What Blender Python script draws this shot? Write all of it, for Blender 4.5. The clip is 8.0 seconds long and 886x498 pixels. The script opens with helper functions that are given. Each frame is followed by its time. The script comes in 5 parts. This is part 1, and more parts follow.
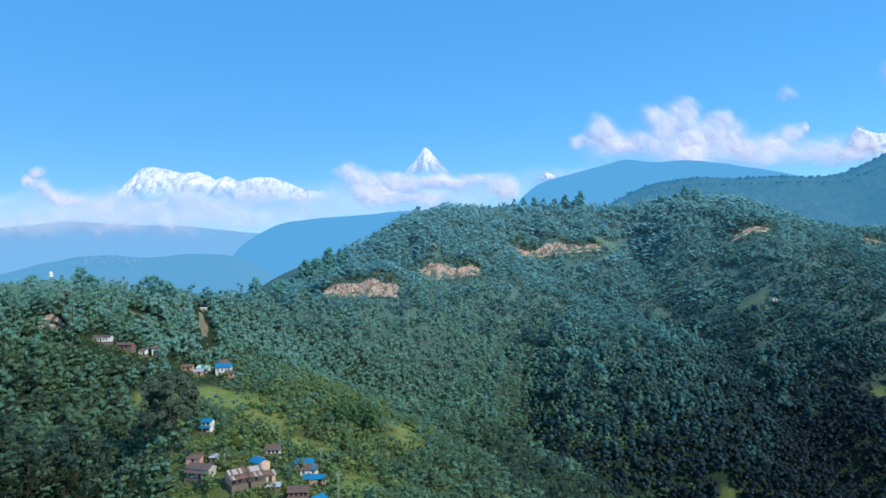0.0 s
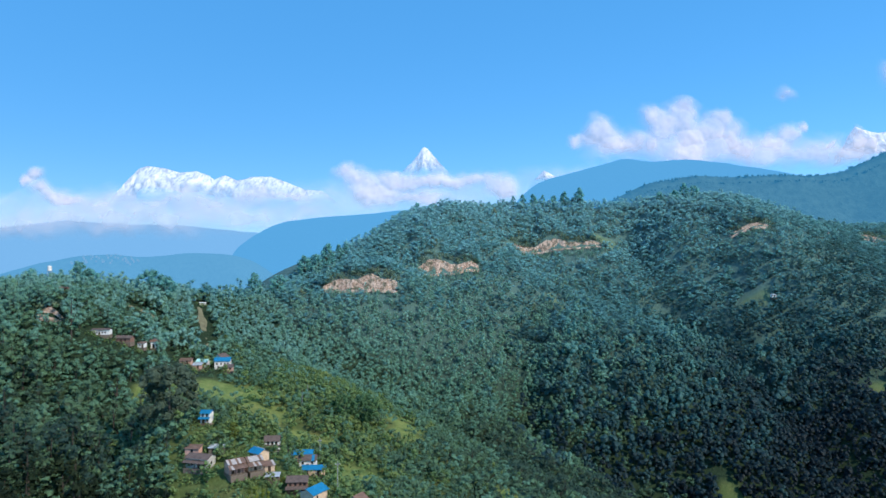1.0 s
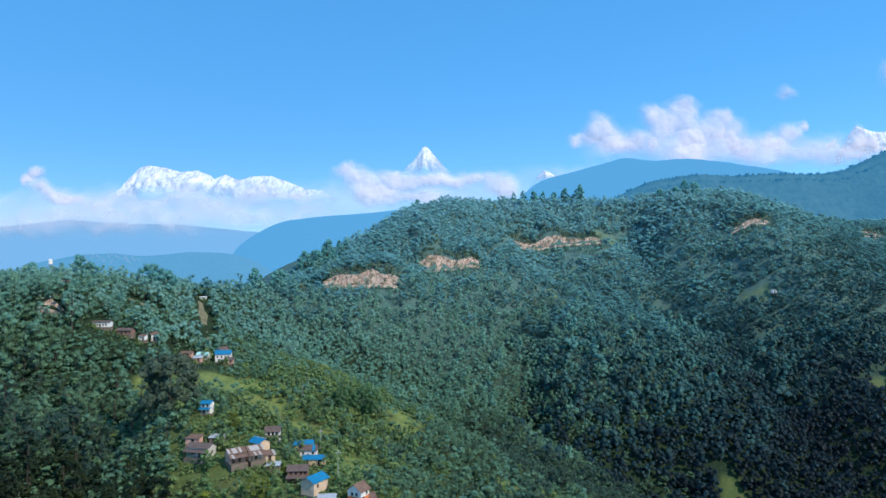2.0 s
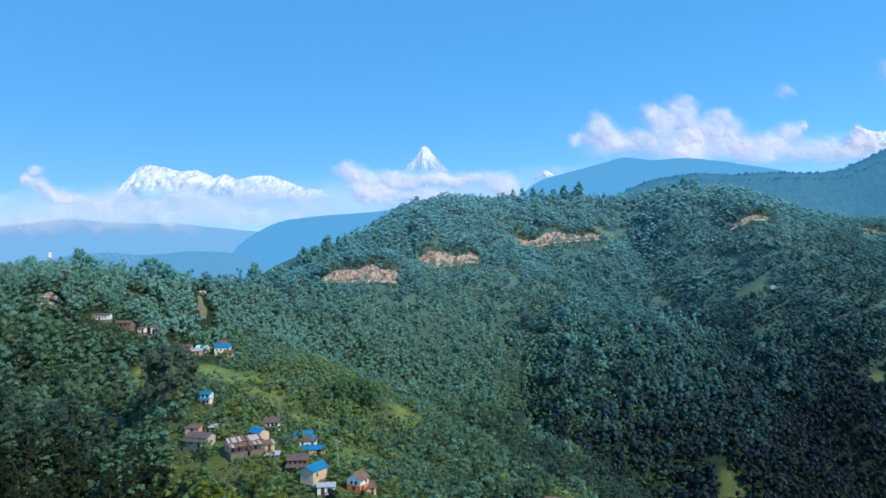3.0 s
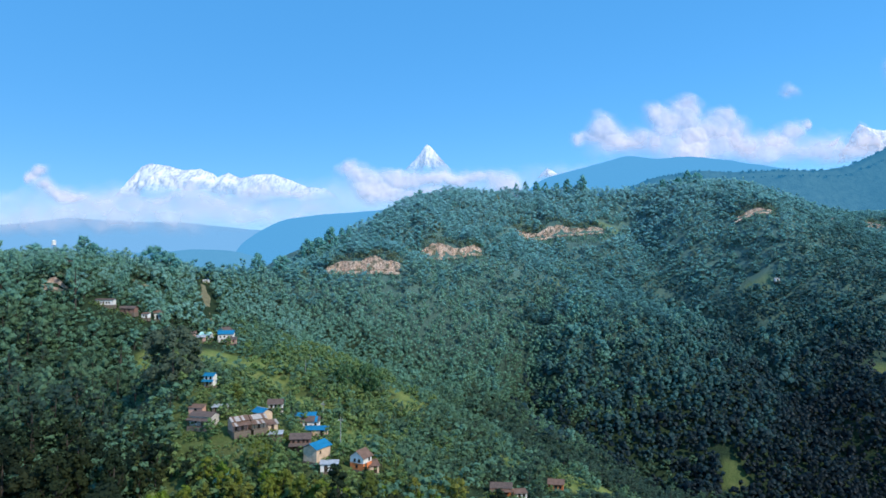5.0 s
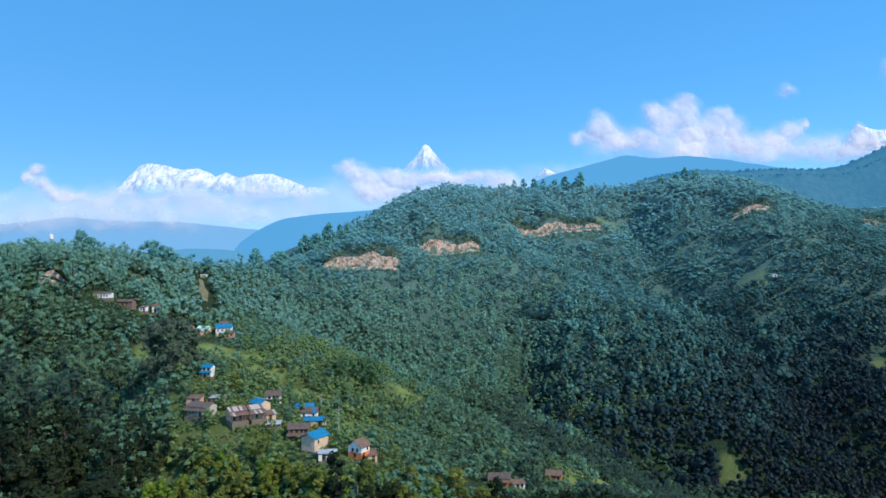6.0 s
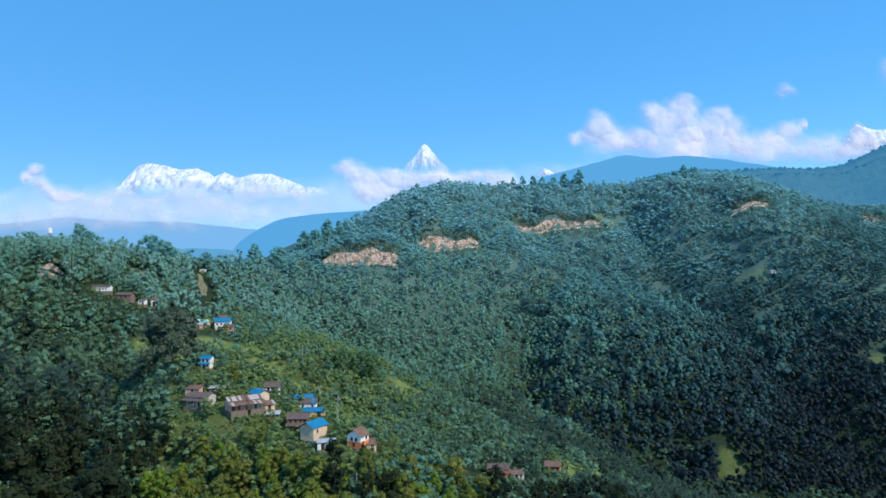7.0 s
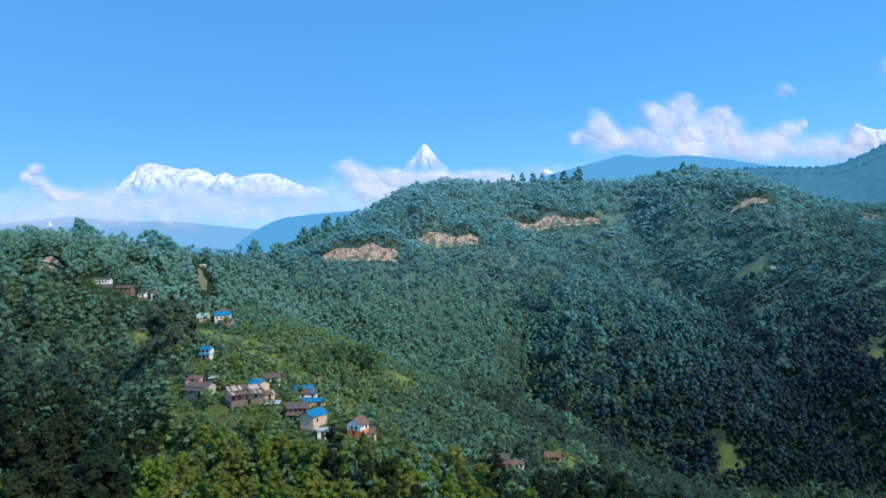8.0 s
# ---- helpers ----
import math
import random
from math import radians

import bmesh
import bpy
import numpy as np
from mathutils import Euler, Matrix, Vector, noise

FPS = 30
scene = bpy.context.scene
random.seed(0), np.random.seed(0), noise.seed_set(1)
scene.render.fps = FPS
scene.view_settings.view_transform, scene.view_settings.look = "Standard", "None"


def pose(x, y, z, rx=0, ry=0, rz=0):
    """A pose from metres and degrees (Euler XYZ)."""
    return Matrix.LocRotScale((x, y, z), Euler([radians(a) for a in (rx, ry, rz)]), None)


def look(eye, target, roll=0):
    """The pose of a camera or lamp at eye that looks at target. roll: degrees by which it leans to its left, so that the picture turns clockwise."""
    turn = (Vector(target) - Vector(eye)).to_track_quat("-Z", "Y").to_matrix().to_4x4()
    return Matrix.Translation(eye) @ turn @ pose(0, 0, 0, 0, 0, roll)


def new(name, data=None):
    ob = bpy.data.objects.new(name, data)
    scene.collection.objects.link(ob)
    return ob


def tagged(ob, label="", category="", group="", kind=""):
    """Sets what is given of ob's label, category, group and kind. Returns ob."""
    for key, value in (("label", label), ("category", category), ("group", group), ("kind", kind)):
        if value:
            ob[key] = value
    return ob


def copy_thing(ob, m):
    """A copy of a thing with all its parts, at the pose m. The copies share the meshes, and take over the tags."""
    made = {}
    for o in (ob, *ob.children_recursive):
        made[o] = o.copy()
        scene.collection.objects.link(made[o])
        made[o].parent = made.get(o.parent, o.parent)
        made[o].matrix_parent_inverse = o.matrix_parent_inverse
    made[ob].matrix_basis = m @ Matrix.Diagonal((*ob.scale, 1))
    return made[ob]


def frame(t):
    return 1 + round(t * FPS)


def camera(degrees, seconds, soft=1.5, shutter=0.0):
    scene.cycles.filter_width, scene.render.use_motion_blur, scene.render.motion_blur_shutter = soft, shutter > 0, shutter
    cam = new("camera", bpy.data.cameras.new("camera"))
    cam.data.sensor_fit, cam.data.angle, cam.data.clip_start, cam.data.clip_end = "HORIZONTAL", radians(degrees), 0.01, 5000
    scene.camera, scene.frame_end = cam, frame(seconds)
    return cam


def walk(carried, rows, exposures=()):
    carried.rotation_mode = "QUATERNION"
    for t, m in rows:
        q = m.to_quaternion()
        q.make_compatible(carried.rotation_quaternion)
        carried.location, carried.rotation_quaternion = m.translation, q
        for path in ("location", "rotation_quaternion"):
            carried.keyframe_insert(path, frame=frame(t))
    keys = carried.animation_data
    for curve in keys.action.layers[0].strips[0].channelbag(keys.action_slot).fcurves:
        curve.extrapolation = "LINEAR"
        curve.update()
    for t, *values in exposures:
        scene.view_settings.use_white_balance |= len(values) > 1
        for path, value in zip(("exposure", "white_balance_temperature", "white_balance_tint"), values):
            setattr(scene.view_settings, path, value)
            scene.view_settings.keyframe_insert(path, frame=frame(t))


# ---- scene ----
# ---- camera: a drone that sinks straight down, looking level towards the hill ----
cam = camera(66.2, 8.0, soft=1.55)
PATH = [
    (0.0, pose(0, 0, 100.000, 91.400, 0.000, 0.000)),
    (0.5, pose(0, 0, 98.762, 91.398, -0.002, -0.014)),
    (1.0, pose(0, 0, 97.567, 91.389, 0.018, -0.081)),
    (1.5, pose(0, 0, 96.293, 91.369, 0.015, -0.002)),
    (1.7, pose(0, 0, 95.785, 91.366, 0.015, 0.000)),
    (2.8, pose(0, 0, 92.960, 91.352, 0.016, -0.240)),
    (3.0, pose(0, 0, 92.451, 91.349, 0.016, -0.093)),
    (3.5, pose(0, 0, 91.229, 91.310, -0.013, 0.263)),
    (4.0, pose(0, 0, 90.014, 91.328, -0.016, 0.200)),
    (4.5, pose(0, 0, 88.769, 91.324, -0.027, 0.199)),
    (6.0, pose(0, 0, 85.114, 91.307, -0.010, -0.003)),
    (6.5, pose(0, 0, 83.859, 91.310, -0.001, -0.076)),
    (7.0, pose(0, 0, 82.597, 91.330, -0.004, -0.089)),
    (7.5, pose(0, 0, 81.292, 91.347, 0.004, -0.101)),
    (8.0, pose(0, 0, 80.000, 91.343, 0.023, -0.098)),
]
walk(cam, PATH)

# ---- sky, sun, exposure ----
SUN_AZ, SUN_EL = radians(127), radians(41)      # from the view direction, clockwise
world = bpy.data.worlds.new("sky")
scene.world = world
world.use_nodes = True
wn, wl = world.node_tree.nodes, world.node_tree.links
sky = wn.new("ShaderNodeTexSky")
sky.sky_type = "NISHITA"
sky.sun_disc = False
sky.sun_elevation, sky.sun_rotation = SUN_EL, -SUN_AZ
sky.altitude, sky.air_density, sky.dust_density, sky.ozone_density = 1500, 1.0, 0.6, 3.0
deep = wn.new("ShaderNodeHueSaturation")         # the clear, deep blue of high mountain air
deep.inputs["Saturation"].default_value, deep.inputs["Value"].default_value = 1.30, 1.12
wn["Background"].inputs["Strength"].default_value = 0.118
wl.new(sky.outputs["Color"], deep.inputs["Color"])
even = wn.new("ShaderNodeMix")                   # evened out by the bright haze of the whole sky
even.data_type = "RGBA"
even.inputs[0].default_value, even.inputs[7].default_value = 0.58, (0.56, 2.44, 5.3, 1)
wl.new(deep.outputs["Color"], even.inputs[6])
wl.new(even.outputs[2], wn["Background"].inputs["Color"])
sun_data = bpy.data.lights.new("sun", "SUN")
sun_data.energy, sun_data.angle, sun_data.color = 2.35, radians(0.53), (1.0, 0.93, 0.82)
sun = new("sun", sun_data)
SUN_DIR = Vector((math.sin(SUN_AZ) * math.cos(SUN_EL), math.cos(SUN_AZ) * math.cos(SUN_EL), math.sin(SUN_EL)))
sun.matrix_world = look(SUN_DIR * 300, (0, 0, 0))
scene.view_settings.exposure = 0.65


# ---- materials ----
class Nodes:
    """A small wrapper for building a node material."""

    def __init__(self, name, rough=0.8, metal=0.0, spec=0.3):
        self.m = bpy.data.materials.new(name)
        self.m.use_nodes = True
        self.n, self.l = self.m.node_tree.nodes, self.m.node_tree.links
        self.bsdf = self.n["Principled BSDF"]
        self.bsdf.inputs["Roughness"].default_value = rough
        self.bsdf.inputs["Metallic"].default_value = metal
        self.bsdf.inputs["Specular IOR Level"].default_value = spec

    def add(self, kind, **values):
        node = self.n.new(kind)
        for key, value in values.items():
            node.inputs[key].default_value = value
        return node

    def place(self):
        return self.add("ShaderNodeNewGeometry").outputs["Position"]

    def local(self):
        return self.add("ShaderNodeTexCoord").outputs["Object"]

    def noise(self, coord, scale, detail=4.0, rough=0.55):
        node = self.add("ShaderNodeTexNoise", Scale=scale, Detail=detail, Roughness=rough)
        self.l.new(coord, node.inputs["Vector"])
        return node.outputs["Fac"]

    def stretch(self, coord, x, y, z):
        node = self.n.new("ShaderNodeVectorMath")
        node.operation = "MULTIPLY"
        node.inputs[1].default_value = (x, y, z)
        self.l.new(coord, node.inputs[0])
        return node.outputs[0]

    def ramp(self, fac, *stops):
        node = self.n.new("ShaderNodeValToRGB")
        els = node.color_ramp.elements
        while len(els) < len(stops):
            els.new(0.5)
        for el, (at, col) in zip(els, stops):
            el.position, el.color = at, (*col, 1) if len(col) == 3 else col
        self.l.new(fac, node.inputs["Fac"])
        return node.outputs["Color"]

    def mix(self, fac, a, b, blend="MIX"):
        node = self.n.new("ShaderNodeMix")
        node.data_type, node.blend_type = "RGBA", blend
        for socket, value in ((node.inputs[0], fac), (node.inputs[6], a), (node.inputs[7], b)):
            if isinstance(value, (int, float)):
                socket.default_value = value
            elif isinstance(value, tuple):
                socket.default_value = (*value, 1)
            else:
                self.l.new(value, socket)
        return node.outputs[2]

    def math(self, op, a, b=0.0, clamp=False):
        node = self.n.new("ShaderNodeMath")
        node.operation, node.use_clamp = op, clamp
        for socket, value in ((node.inputs[0], a), (node.inputs[1], b)):
            if isinstance(value, (int, float)):
                socket.default_value = value
            else:
                self.l.new(value, socket)
        return node.outputs[0]

    def bump(self, height, strength=0.4, distance=0.05):
        node = self.add("ShaderNodeBump", Strength=strength, Distance=distance)
        self.l.new(height, node.inputs["Height"])
        self.l.new(node.outputs["Normal"], self.bsdf.inputs["Normal"])

    def base(self, socket):
        self.l.new(socket, self.bsdf.inputs["Base Color"])
        return self.m

    def alpha(self, socket):
        self.l.new(socket, self.bsdf.inputs["Alpha"])


def foliage(name, shades, grain=0.9, single=False, thin_part=0.45, mottle=1.0, lift=0.0, gloss=0.3):
    """Leaves: one shade a tree (single: each tree is an object), finer mottling, and some light that shines through."""
    k = Nodes(name, rough=0.55, spec=gloss) if lift else Nodes(name, rough=0.65, spec=0.12)
    if single:
        t = k.n.new("ShaderNodeObjectInfo").outputs["Random"]
    else:
        attr = k.n.new("ShaderNodeAttribute")
        attr.attribute_name = "tint"
        t = attr.outputs["Fac"]
    tone = k.ramp(t, *[(i / max(1, len(shades) - 1), s) for i, s in enumerate(shades)])
    fine = k.noise(k.place(), grain, 3, 0.6)
    tone = k.mix(1.0, tone, k.ramp(fine, (0.25, tuple(1 - mottle * c for c in (0.34, 0.30, 0.36))), (0.75, tuple(1 + mottle * c for c in (0.30, 0.26, 0.16)))), "MULTIPLY")
    tone = k.mix(1.0, tone, (3.0, 3.0, 3.0), "MULTIPLY")   # as much light passes a leaf as it throws back
    k.base(tone)
    relief = k.add("ShaderNodeBump", Strength=0.9, Distance=0.35)
    k.l.new(k.noise(k.place(), 1.5, 3, 0.65), relief.inputs["Height"])
    k.l.new(relief.outputs["Normal"], k.bsdf.inputs["Normal"])
    if lift:                                  # normals bent upward, evening out sun and shade on crowns like haze
        bent = k.n.new("ShaderNodeVectorMath")
        bent.operation = "MULTIPLY_ADD"
        bent.inputs[1].default_value, bent.inputs[2].default_value = (1 - lift, 1 - lift, 1 - lift), (0, 0, lift)
        unit = k.n.new("ShaderNodeVectorMath")
        unit.operation = "NORMALIZE"
        k.l.new(relief.outputs["Normal"], bent.inputs[0])
        k.l.new(bent.outputs[0], unit.inputs[0])
        k.l.new(unit.outputs[0], k.bsdf.inputs["Normal"])
    thin = k.n.new("ShaderNodeBsdfTranslucent")
    k.l.new(tone, thin.inputs["Color"])
    both = k.n.new("ShaderNodeMixShader")
    both.inputs[0].default_value = thin_part
    k.l.new(k.bsdf.outputs[0], both.inputs[1])
    k.l.new(thin.outputs[0], both.inputs[2])
    k.l.new(both.outputs[0], k.n["Material Output"].inputs["Surface"])
    return k.m


def plain(name, colour, rough=0.8, scale=1.5, amount=0.25, metal=0.0, bump=0.2, spec=0.3):
    """A weathered plain surface: two scales of blotches over one colour."""
    k = Nodes(name, rough, metal, spec)
    at = k.place()
    big, fine = k.noise(at, scale, 5), k.noise(at, scale * 9, 3)
    dark = tuple(c * (1 - amount) for c in colour)
    light = tuple(min(1, c * (1 + amount * 0.6)) for c in colour)
    tone = k.mix(0.35, k.ramp(big, (0.3, dark), (0.7, light)), k.ramp(fine, (0.3, dark), (0.7, light)))
    if bump:
        k.bump(fine, bump, 0.03)
    return k.base(tone)


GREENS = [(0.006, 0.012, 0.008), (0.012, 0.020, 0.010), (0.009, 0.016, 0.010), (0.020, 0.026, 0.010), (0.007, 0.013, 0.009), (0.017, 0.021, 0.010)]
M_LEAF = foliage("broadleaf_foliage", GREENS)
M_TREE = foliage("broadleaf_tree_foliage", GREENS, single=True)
# haze painted into leaf colour, valley to hilltop: dark green, then paler and bluer
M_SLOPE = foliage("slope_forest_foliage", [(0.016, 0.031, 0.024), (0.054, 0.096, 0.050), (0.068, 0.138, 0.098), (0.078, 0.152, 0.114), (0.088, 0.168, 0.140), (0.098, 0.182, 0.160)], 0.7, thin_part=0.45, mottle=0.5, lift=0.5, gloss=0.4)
HAZY_HILL_GREENS = [(0.003, 0.008, 0.011), (0.008, 0.023, 0.029), (0.026, 0.072, 0.074), (0.060, 0.146, 0.148), (0.088, 0.194, 0.204), (0.108, 0.218, 0.232)]
M_HILL = foliage("upper_forest_foliage", HAZY_HILL_GREENS, 0.6, thin_part=0.45, mottle=0.35, lift=0.8, gloss=0.2)
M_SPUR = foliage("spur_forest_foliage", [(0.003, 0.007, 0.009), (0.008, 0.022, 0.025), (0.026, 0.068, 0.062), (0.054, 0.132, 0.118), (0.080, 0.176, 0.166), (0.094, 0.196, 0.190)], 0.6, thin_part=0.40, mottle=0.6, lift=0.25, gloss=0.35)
M_CREST = foliage("crest_tree_foliage", [(0.062, 0.150, 0.148), (0.074, 0.170, 0.166), (0.068, 0.160, 0.158)], 0.6, single=True, thin_part=0.5)
M_GREAT = foliage("great_tree_foliage", [(0.040, 0.056, 0.042), (0.044, 0.061, 0.044)], 0.5, single=True)
M_BROAD = foliage("field_tree_foliage", [(0.044, 0.084, 0.042), (0.048, 0.088, 0.042)], 0.5, single=True)
M_LIGHT = foliage("light_green_foliage", [(0.086, 0.122, 0.046), (0.062, 0.104, 0.048), (0.098, 0.124, 0.046), (0.070, 0.106, 0.050)])
M_OLIVE = foliage("olive_shrub_foliage", [(0.080, 0.118, 0.078), (0.098, 0.118, 0.072), (0.086, 0.126, 0.092)], 0.6, thin_part=0.45, mottle=0.5, lift=0.5)
YOUNG = [(0.062, 0.078, 0.016), (0.086, 0.099, 0.018), (0.052, 0.070, 0.019), (0.098, 0.100, 0.024)]
M_YOUNG = foliage("olive_green_tree_foliage", YOUNG, single=True)
M_YOUNG_STAND = foliage("olive_green_stand_foliage", YOUNG)
M_BAMBOO = foliage("feathery_foliage", [(0.078, 0.112, 0.015), (0.060, 0.094, 0.015), (0.094, 0.118, 0.021)], single=True)
M_BARK = plain("bark", (0.075, 0.064, 0.052), 0.9, 2.0, 0.4)


def ground_material():
    k = Nodes("grass_and_forest_floor", 0.95, spec=0.1)
    at = k.place()
    big, mid, fine = k.noise(at, 0.035, 5), k.noise(at, 0.22, 5, 0.6), k.noise(at, 1.6, 4, 0.6)
    grass = k.ramp(mid, (0.25, (0.095, 0.150, 0.040)), (0.5, (0.175, 0.225, 0.064)), (0.75, (0.260, 0.275, 0.090)))
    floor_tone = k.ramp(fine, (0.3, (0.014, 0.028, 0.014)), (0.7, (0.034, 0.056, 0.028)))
    # pale teal floor stands in for haze lifting the dark gaps between trees
    hazy_floor = k.n.new("ShaderNodeAttribute")
    hazy_floor.attribute_name = "undergrowth"
    floor_tone = k.mix(hazy_floor.outputs["Fac"], floor_tone, k.ramp(fine, (0.3, (0.065, 0.130, 0.112)), (0.7, (0.115, 0.200, 0.178))))
    attr = k.n.new("ShaderNodeAttribute")
    attr.attribute_name = "open"
    grass = k.mix(k.ramp(big, (0.5, (0, 0, 0)), (0.7, (0.6, 0.6, 0.6))), grass, (0.13, 0.105, 0.045))
    tone = k.mix(attr.outputs["Fac"], floor_tone, grass)
    tone = k.mix(0.6, tone, k.ramp(fine, (0.2, (0.5, 0.5, 0.5)), (0.8, (1.5, 1.5, 1.5))), "MULTIPLY")
    k.bump(fine, 0.5, 0.4)
    return k.base(tone)


M_GROUND = ground_material()


def earth_material():
    k = Nodes("raw_earth", 0.95, spec=0.1)
    at = k.place()
    big, fine = k.noise(at, 0.16, 5, 0.65), k.noise(k.stretch(at, 1, 1, 0.30), 1.1, 6, 0.7)
    tone = k.mix(0.5, k.ramp(big, (0.3, (0.44, 0.250, 0.165)), (0.5, (0.70, 0.460, 0.330)), (0.75, (0.80, 0.600, 0.46))),
                 k.ramp(fine, (0.40, (0.30, 0.185, 0.135)), (0.56, (0.80, 0.640, 0.52))))
    tone = k.mix(k.ramp(k.noise(at, 0.30, 4, 0.6), (0.50, (0, 0, 0)), (0.60, (0.8, 0.8, 0.8))), tone, (0.085, 0.115, 0.070))   # tufts of grass and shrub
    k.bump(fine, 1.0, 1.6)
    return k.base(tone)


M_EARTH = earth_material()
M_PATH = plain("dry_grass_and_dirt", (0.200, 0.185, 0.108), 0.95, 0.5, 0.5)


# ---- relief of the land ----
def waves(seed, x, y, size, octaves=3):
    """Smooth rolling noise of about the given size, from -1 to 1."""
    rng = np.random.RandomState(seed)
    out, amp, total = 0.0, 1.0, 0.0
    for _ in range(octaves):
        for _ in range(3):
            a, ph = rng.uniform(0, 6.283, 2)
            q = 6.283 / size * rng.uniform(0.75, 1.3)
            out = out + amp * np.sin((x * np.cos(a) + y * np.sin(a)) * q + ph) / 3
        total += amp
        amp, size = amp * 0.5, size * 0.5
    return out / total


def lattice(seed, i, j):
    """A random number from 0 to 1 for each point of a lattice."""
    h = np.sin(i * 127.1 + j * 311.7 + seed * 74.7) * 43758.5453
    return h - np.floor(h)


def fbm(seed, x, y, size, octaves=5, gain=0.5):
    """Fractal noise of the given size, from about -1 to 1."""
    out, amp, total = 0.0, 1.0, 0.0
    for o in range(octaves):
        c, s = math.cos(o * 0.7 + seed), math.sin(o * 0.7 + seed)
        u, v = (x * c - y * s) / size + 17.3 * o, (x * s + y * c) / size - 9.1 * o
        i, j = np.floor(u), np.floor(v)
        a, b = u - i, v - j
        a, b = a * a * (3 - 2 * a), b * b * (3 - 2 * b)
        n = (lattice(seed, i, j) * (1 - a) + lattice(seed, i + 1, j) * a) * (1 - b) + (lattice(seed, i, j + 1) * (1 - a) + lattice(seed, i + 1, j + 1) * a) * b
        out = out + amp * (2 * n - 1)
        total += amp
        amp, size = amp * gain, size * 0.5
    return 1.5 * out / total


# heights of the land along its main lines: x, y, z of the ground
CREST = [(-140, 470, 72), (-78, 436, 94), (-52, 480, 114), (-17, 545, 136.5), (50, 570, 144.5), (115, 571, 146), (160, 565, 144), (206, 562, 151), (262, 566, 141), (330, 580, 129), (380, 592, 128), (420, 600, 126), (520, 620, 130)]
ROAD_LINE = [(-68, 391, 82), (-48, 389, 82), (-27, 390, 82), (-14, 441, 91), (4, 445, 92), (23, 449, 94), (55, 516, 110), (88, 517, 109), (121, 518, 111), (220, 486, 124), (351, 554, 117)]
WEST_FACE = [(-28, 379, 66), (4, 383, 56), (10, 357, 33), (-19, 342, 36), (-37, 345, 53), (23, 378, 43), (34, 365, 26), (29, 423, 73), (61, 455, 83), (-45, 334, 48), (-70, 338, 58), (-39, 321, 38)]
WEST_GULLY = [(38, 407, 52), (55, 411, 53), (51, 381, 30), (42, 360, 15), (53, 357, 15), (45, 330, 6)]
SPUR = [(82, 394, 54), (102, 394, 54), (65, 372, 35), (75, 362, 29), (99, 362, 32), (126, 370, 36), (83, 346, 17), (116, 342, 13), (56, 321, 4), (94, 325, 0), (131, 322, 0), (114, 318, -11), (150, 329, 3), (135, 314, -11)]
EAST_GULLY = [(129, 431, 58), (165, 432, 51), (166, 391, 34), (163, 357, 15), (184, 365, 13), (182, 339, 2), (164, 325, -6), (196, 334, -4), (230, 300, -28), (320, 300, -45)]
EAST_FACE = [(209, 412, 52), (217, 380, 29), (234, 408, 58), (247, 397, 52), (212, 342, 12), (252, 426, 78), (247, 449, 90), (174, 456, 71), (200, 454, 79), (155, 476, 79), (109, 482, 80), (330, 470, 84), (330, 400, 46)]
UPPER_FACE = [(230, 453, 101), (197, 482, 105), (174, 508, 121), (135, 521, 105), (97, 552, 133), (48, 518, 122), (4, 488, 119), (-33, 454, 109), (-46, 435, 97)]
VILLAGE = [(-85, 266, 57.4), (-66, 192, 53.6), (-49, 194.5, 45), (-47.7, 177.5, 47.3), (-50, 165, 46.2), (-61, 170, 47.7), (-60, 175.5, 49.2), (-38.4, 189, 43.5), (-34, 180, 42.4), (-35, 167, 41.9), (-29.8, 159, 42.3), (-26, 155, 41), (-19.4, 157.5, 40.2), (-75, 240, 54), (-16, 275, 36), (-16, 230, 35), (-5, 235, 34), (11, 231, 27), (40, 274, 6), (26, 284, 14), (-53, 280, 50), (-83, 303, 60), (15.6, 181.6, 26.3), (31, 191, 25), (52, 232, 13), (-48, 236, 47.4), (-96, 262, 57.8)]
RIDGE = [(-120, 240.5, 73.2), (-105, 249, 66.5), (-136, 237, 80), (-122, 281, 78), (-155, 279, 87), (-200, 285, 84), (-118, 319, 81), (-112, 350, 80), (-95, 370, 80), (-260, 300, 85), (-118, 198, 50)]
NEAR = [(-97, 172, 36), (-68, 153, 34), (-44, 145, 33), (-5, 145, 32), (47, 206, 14), (-130, 130, 24), (-60, 110, 24), (0, 110, 23), (60, 130, 12), (0, 0, 5), (-150, 0, -5), (150, 40, -30), (160, 170, -22), (280, 200, -60)]
BEYOND = [(-160, 420, 20), (-250, 420, 0), (-60, 640, 40), (60, 720, 40), (220, 720, 50), (420, 760, 40), (-420, 340, 40), (600, 420, 40), (600, 250, -40), (0, -150, -40), (-350, 150, 10)]
SPOTS = np.array(CREST + ROAD_LINE + WEST_FACE + WEST_GULLY + SPUR + EAST_GULLY + EAST_FACE + UPPER_FACE + VILLAGE + RIDGE + NEAR + BEYOND, float)


VALLEY = -120.0


# side gullies and spurs of the hill: depth (less than nought: a spur), half-width, line
FOLDS = [(11, 13, [(58, 430), (50, 385), (44, 350), (52, 328), (90, 306)]),
         (13, 15, [(150, 450), (170, 410), (182, 370), (192, 335), (205, 300)]),
         (9, 15, [(150, 540), (152, 495), (158, 455)]),
         (-6, 20, [(100, 430), (104, 390), (110, 345)]),
         (6, 12, [(225, 450), (212, 405), (204, 360)]),
         (5, 12, [(10, 500), (5, 440), (0, 380), (-10, 340)]),
         (14, 13, [(-102, 215), (-88, 200), (-92, 170)])]


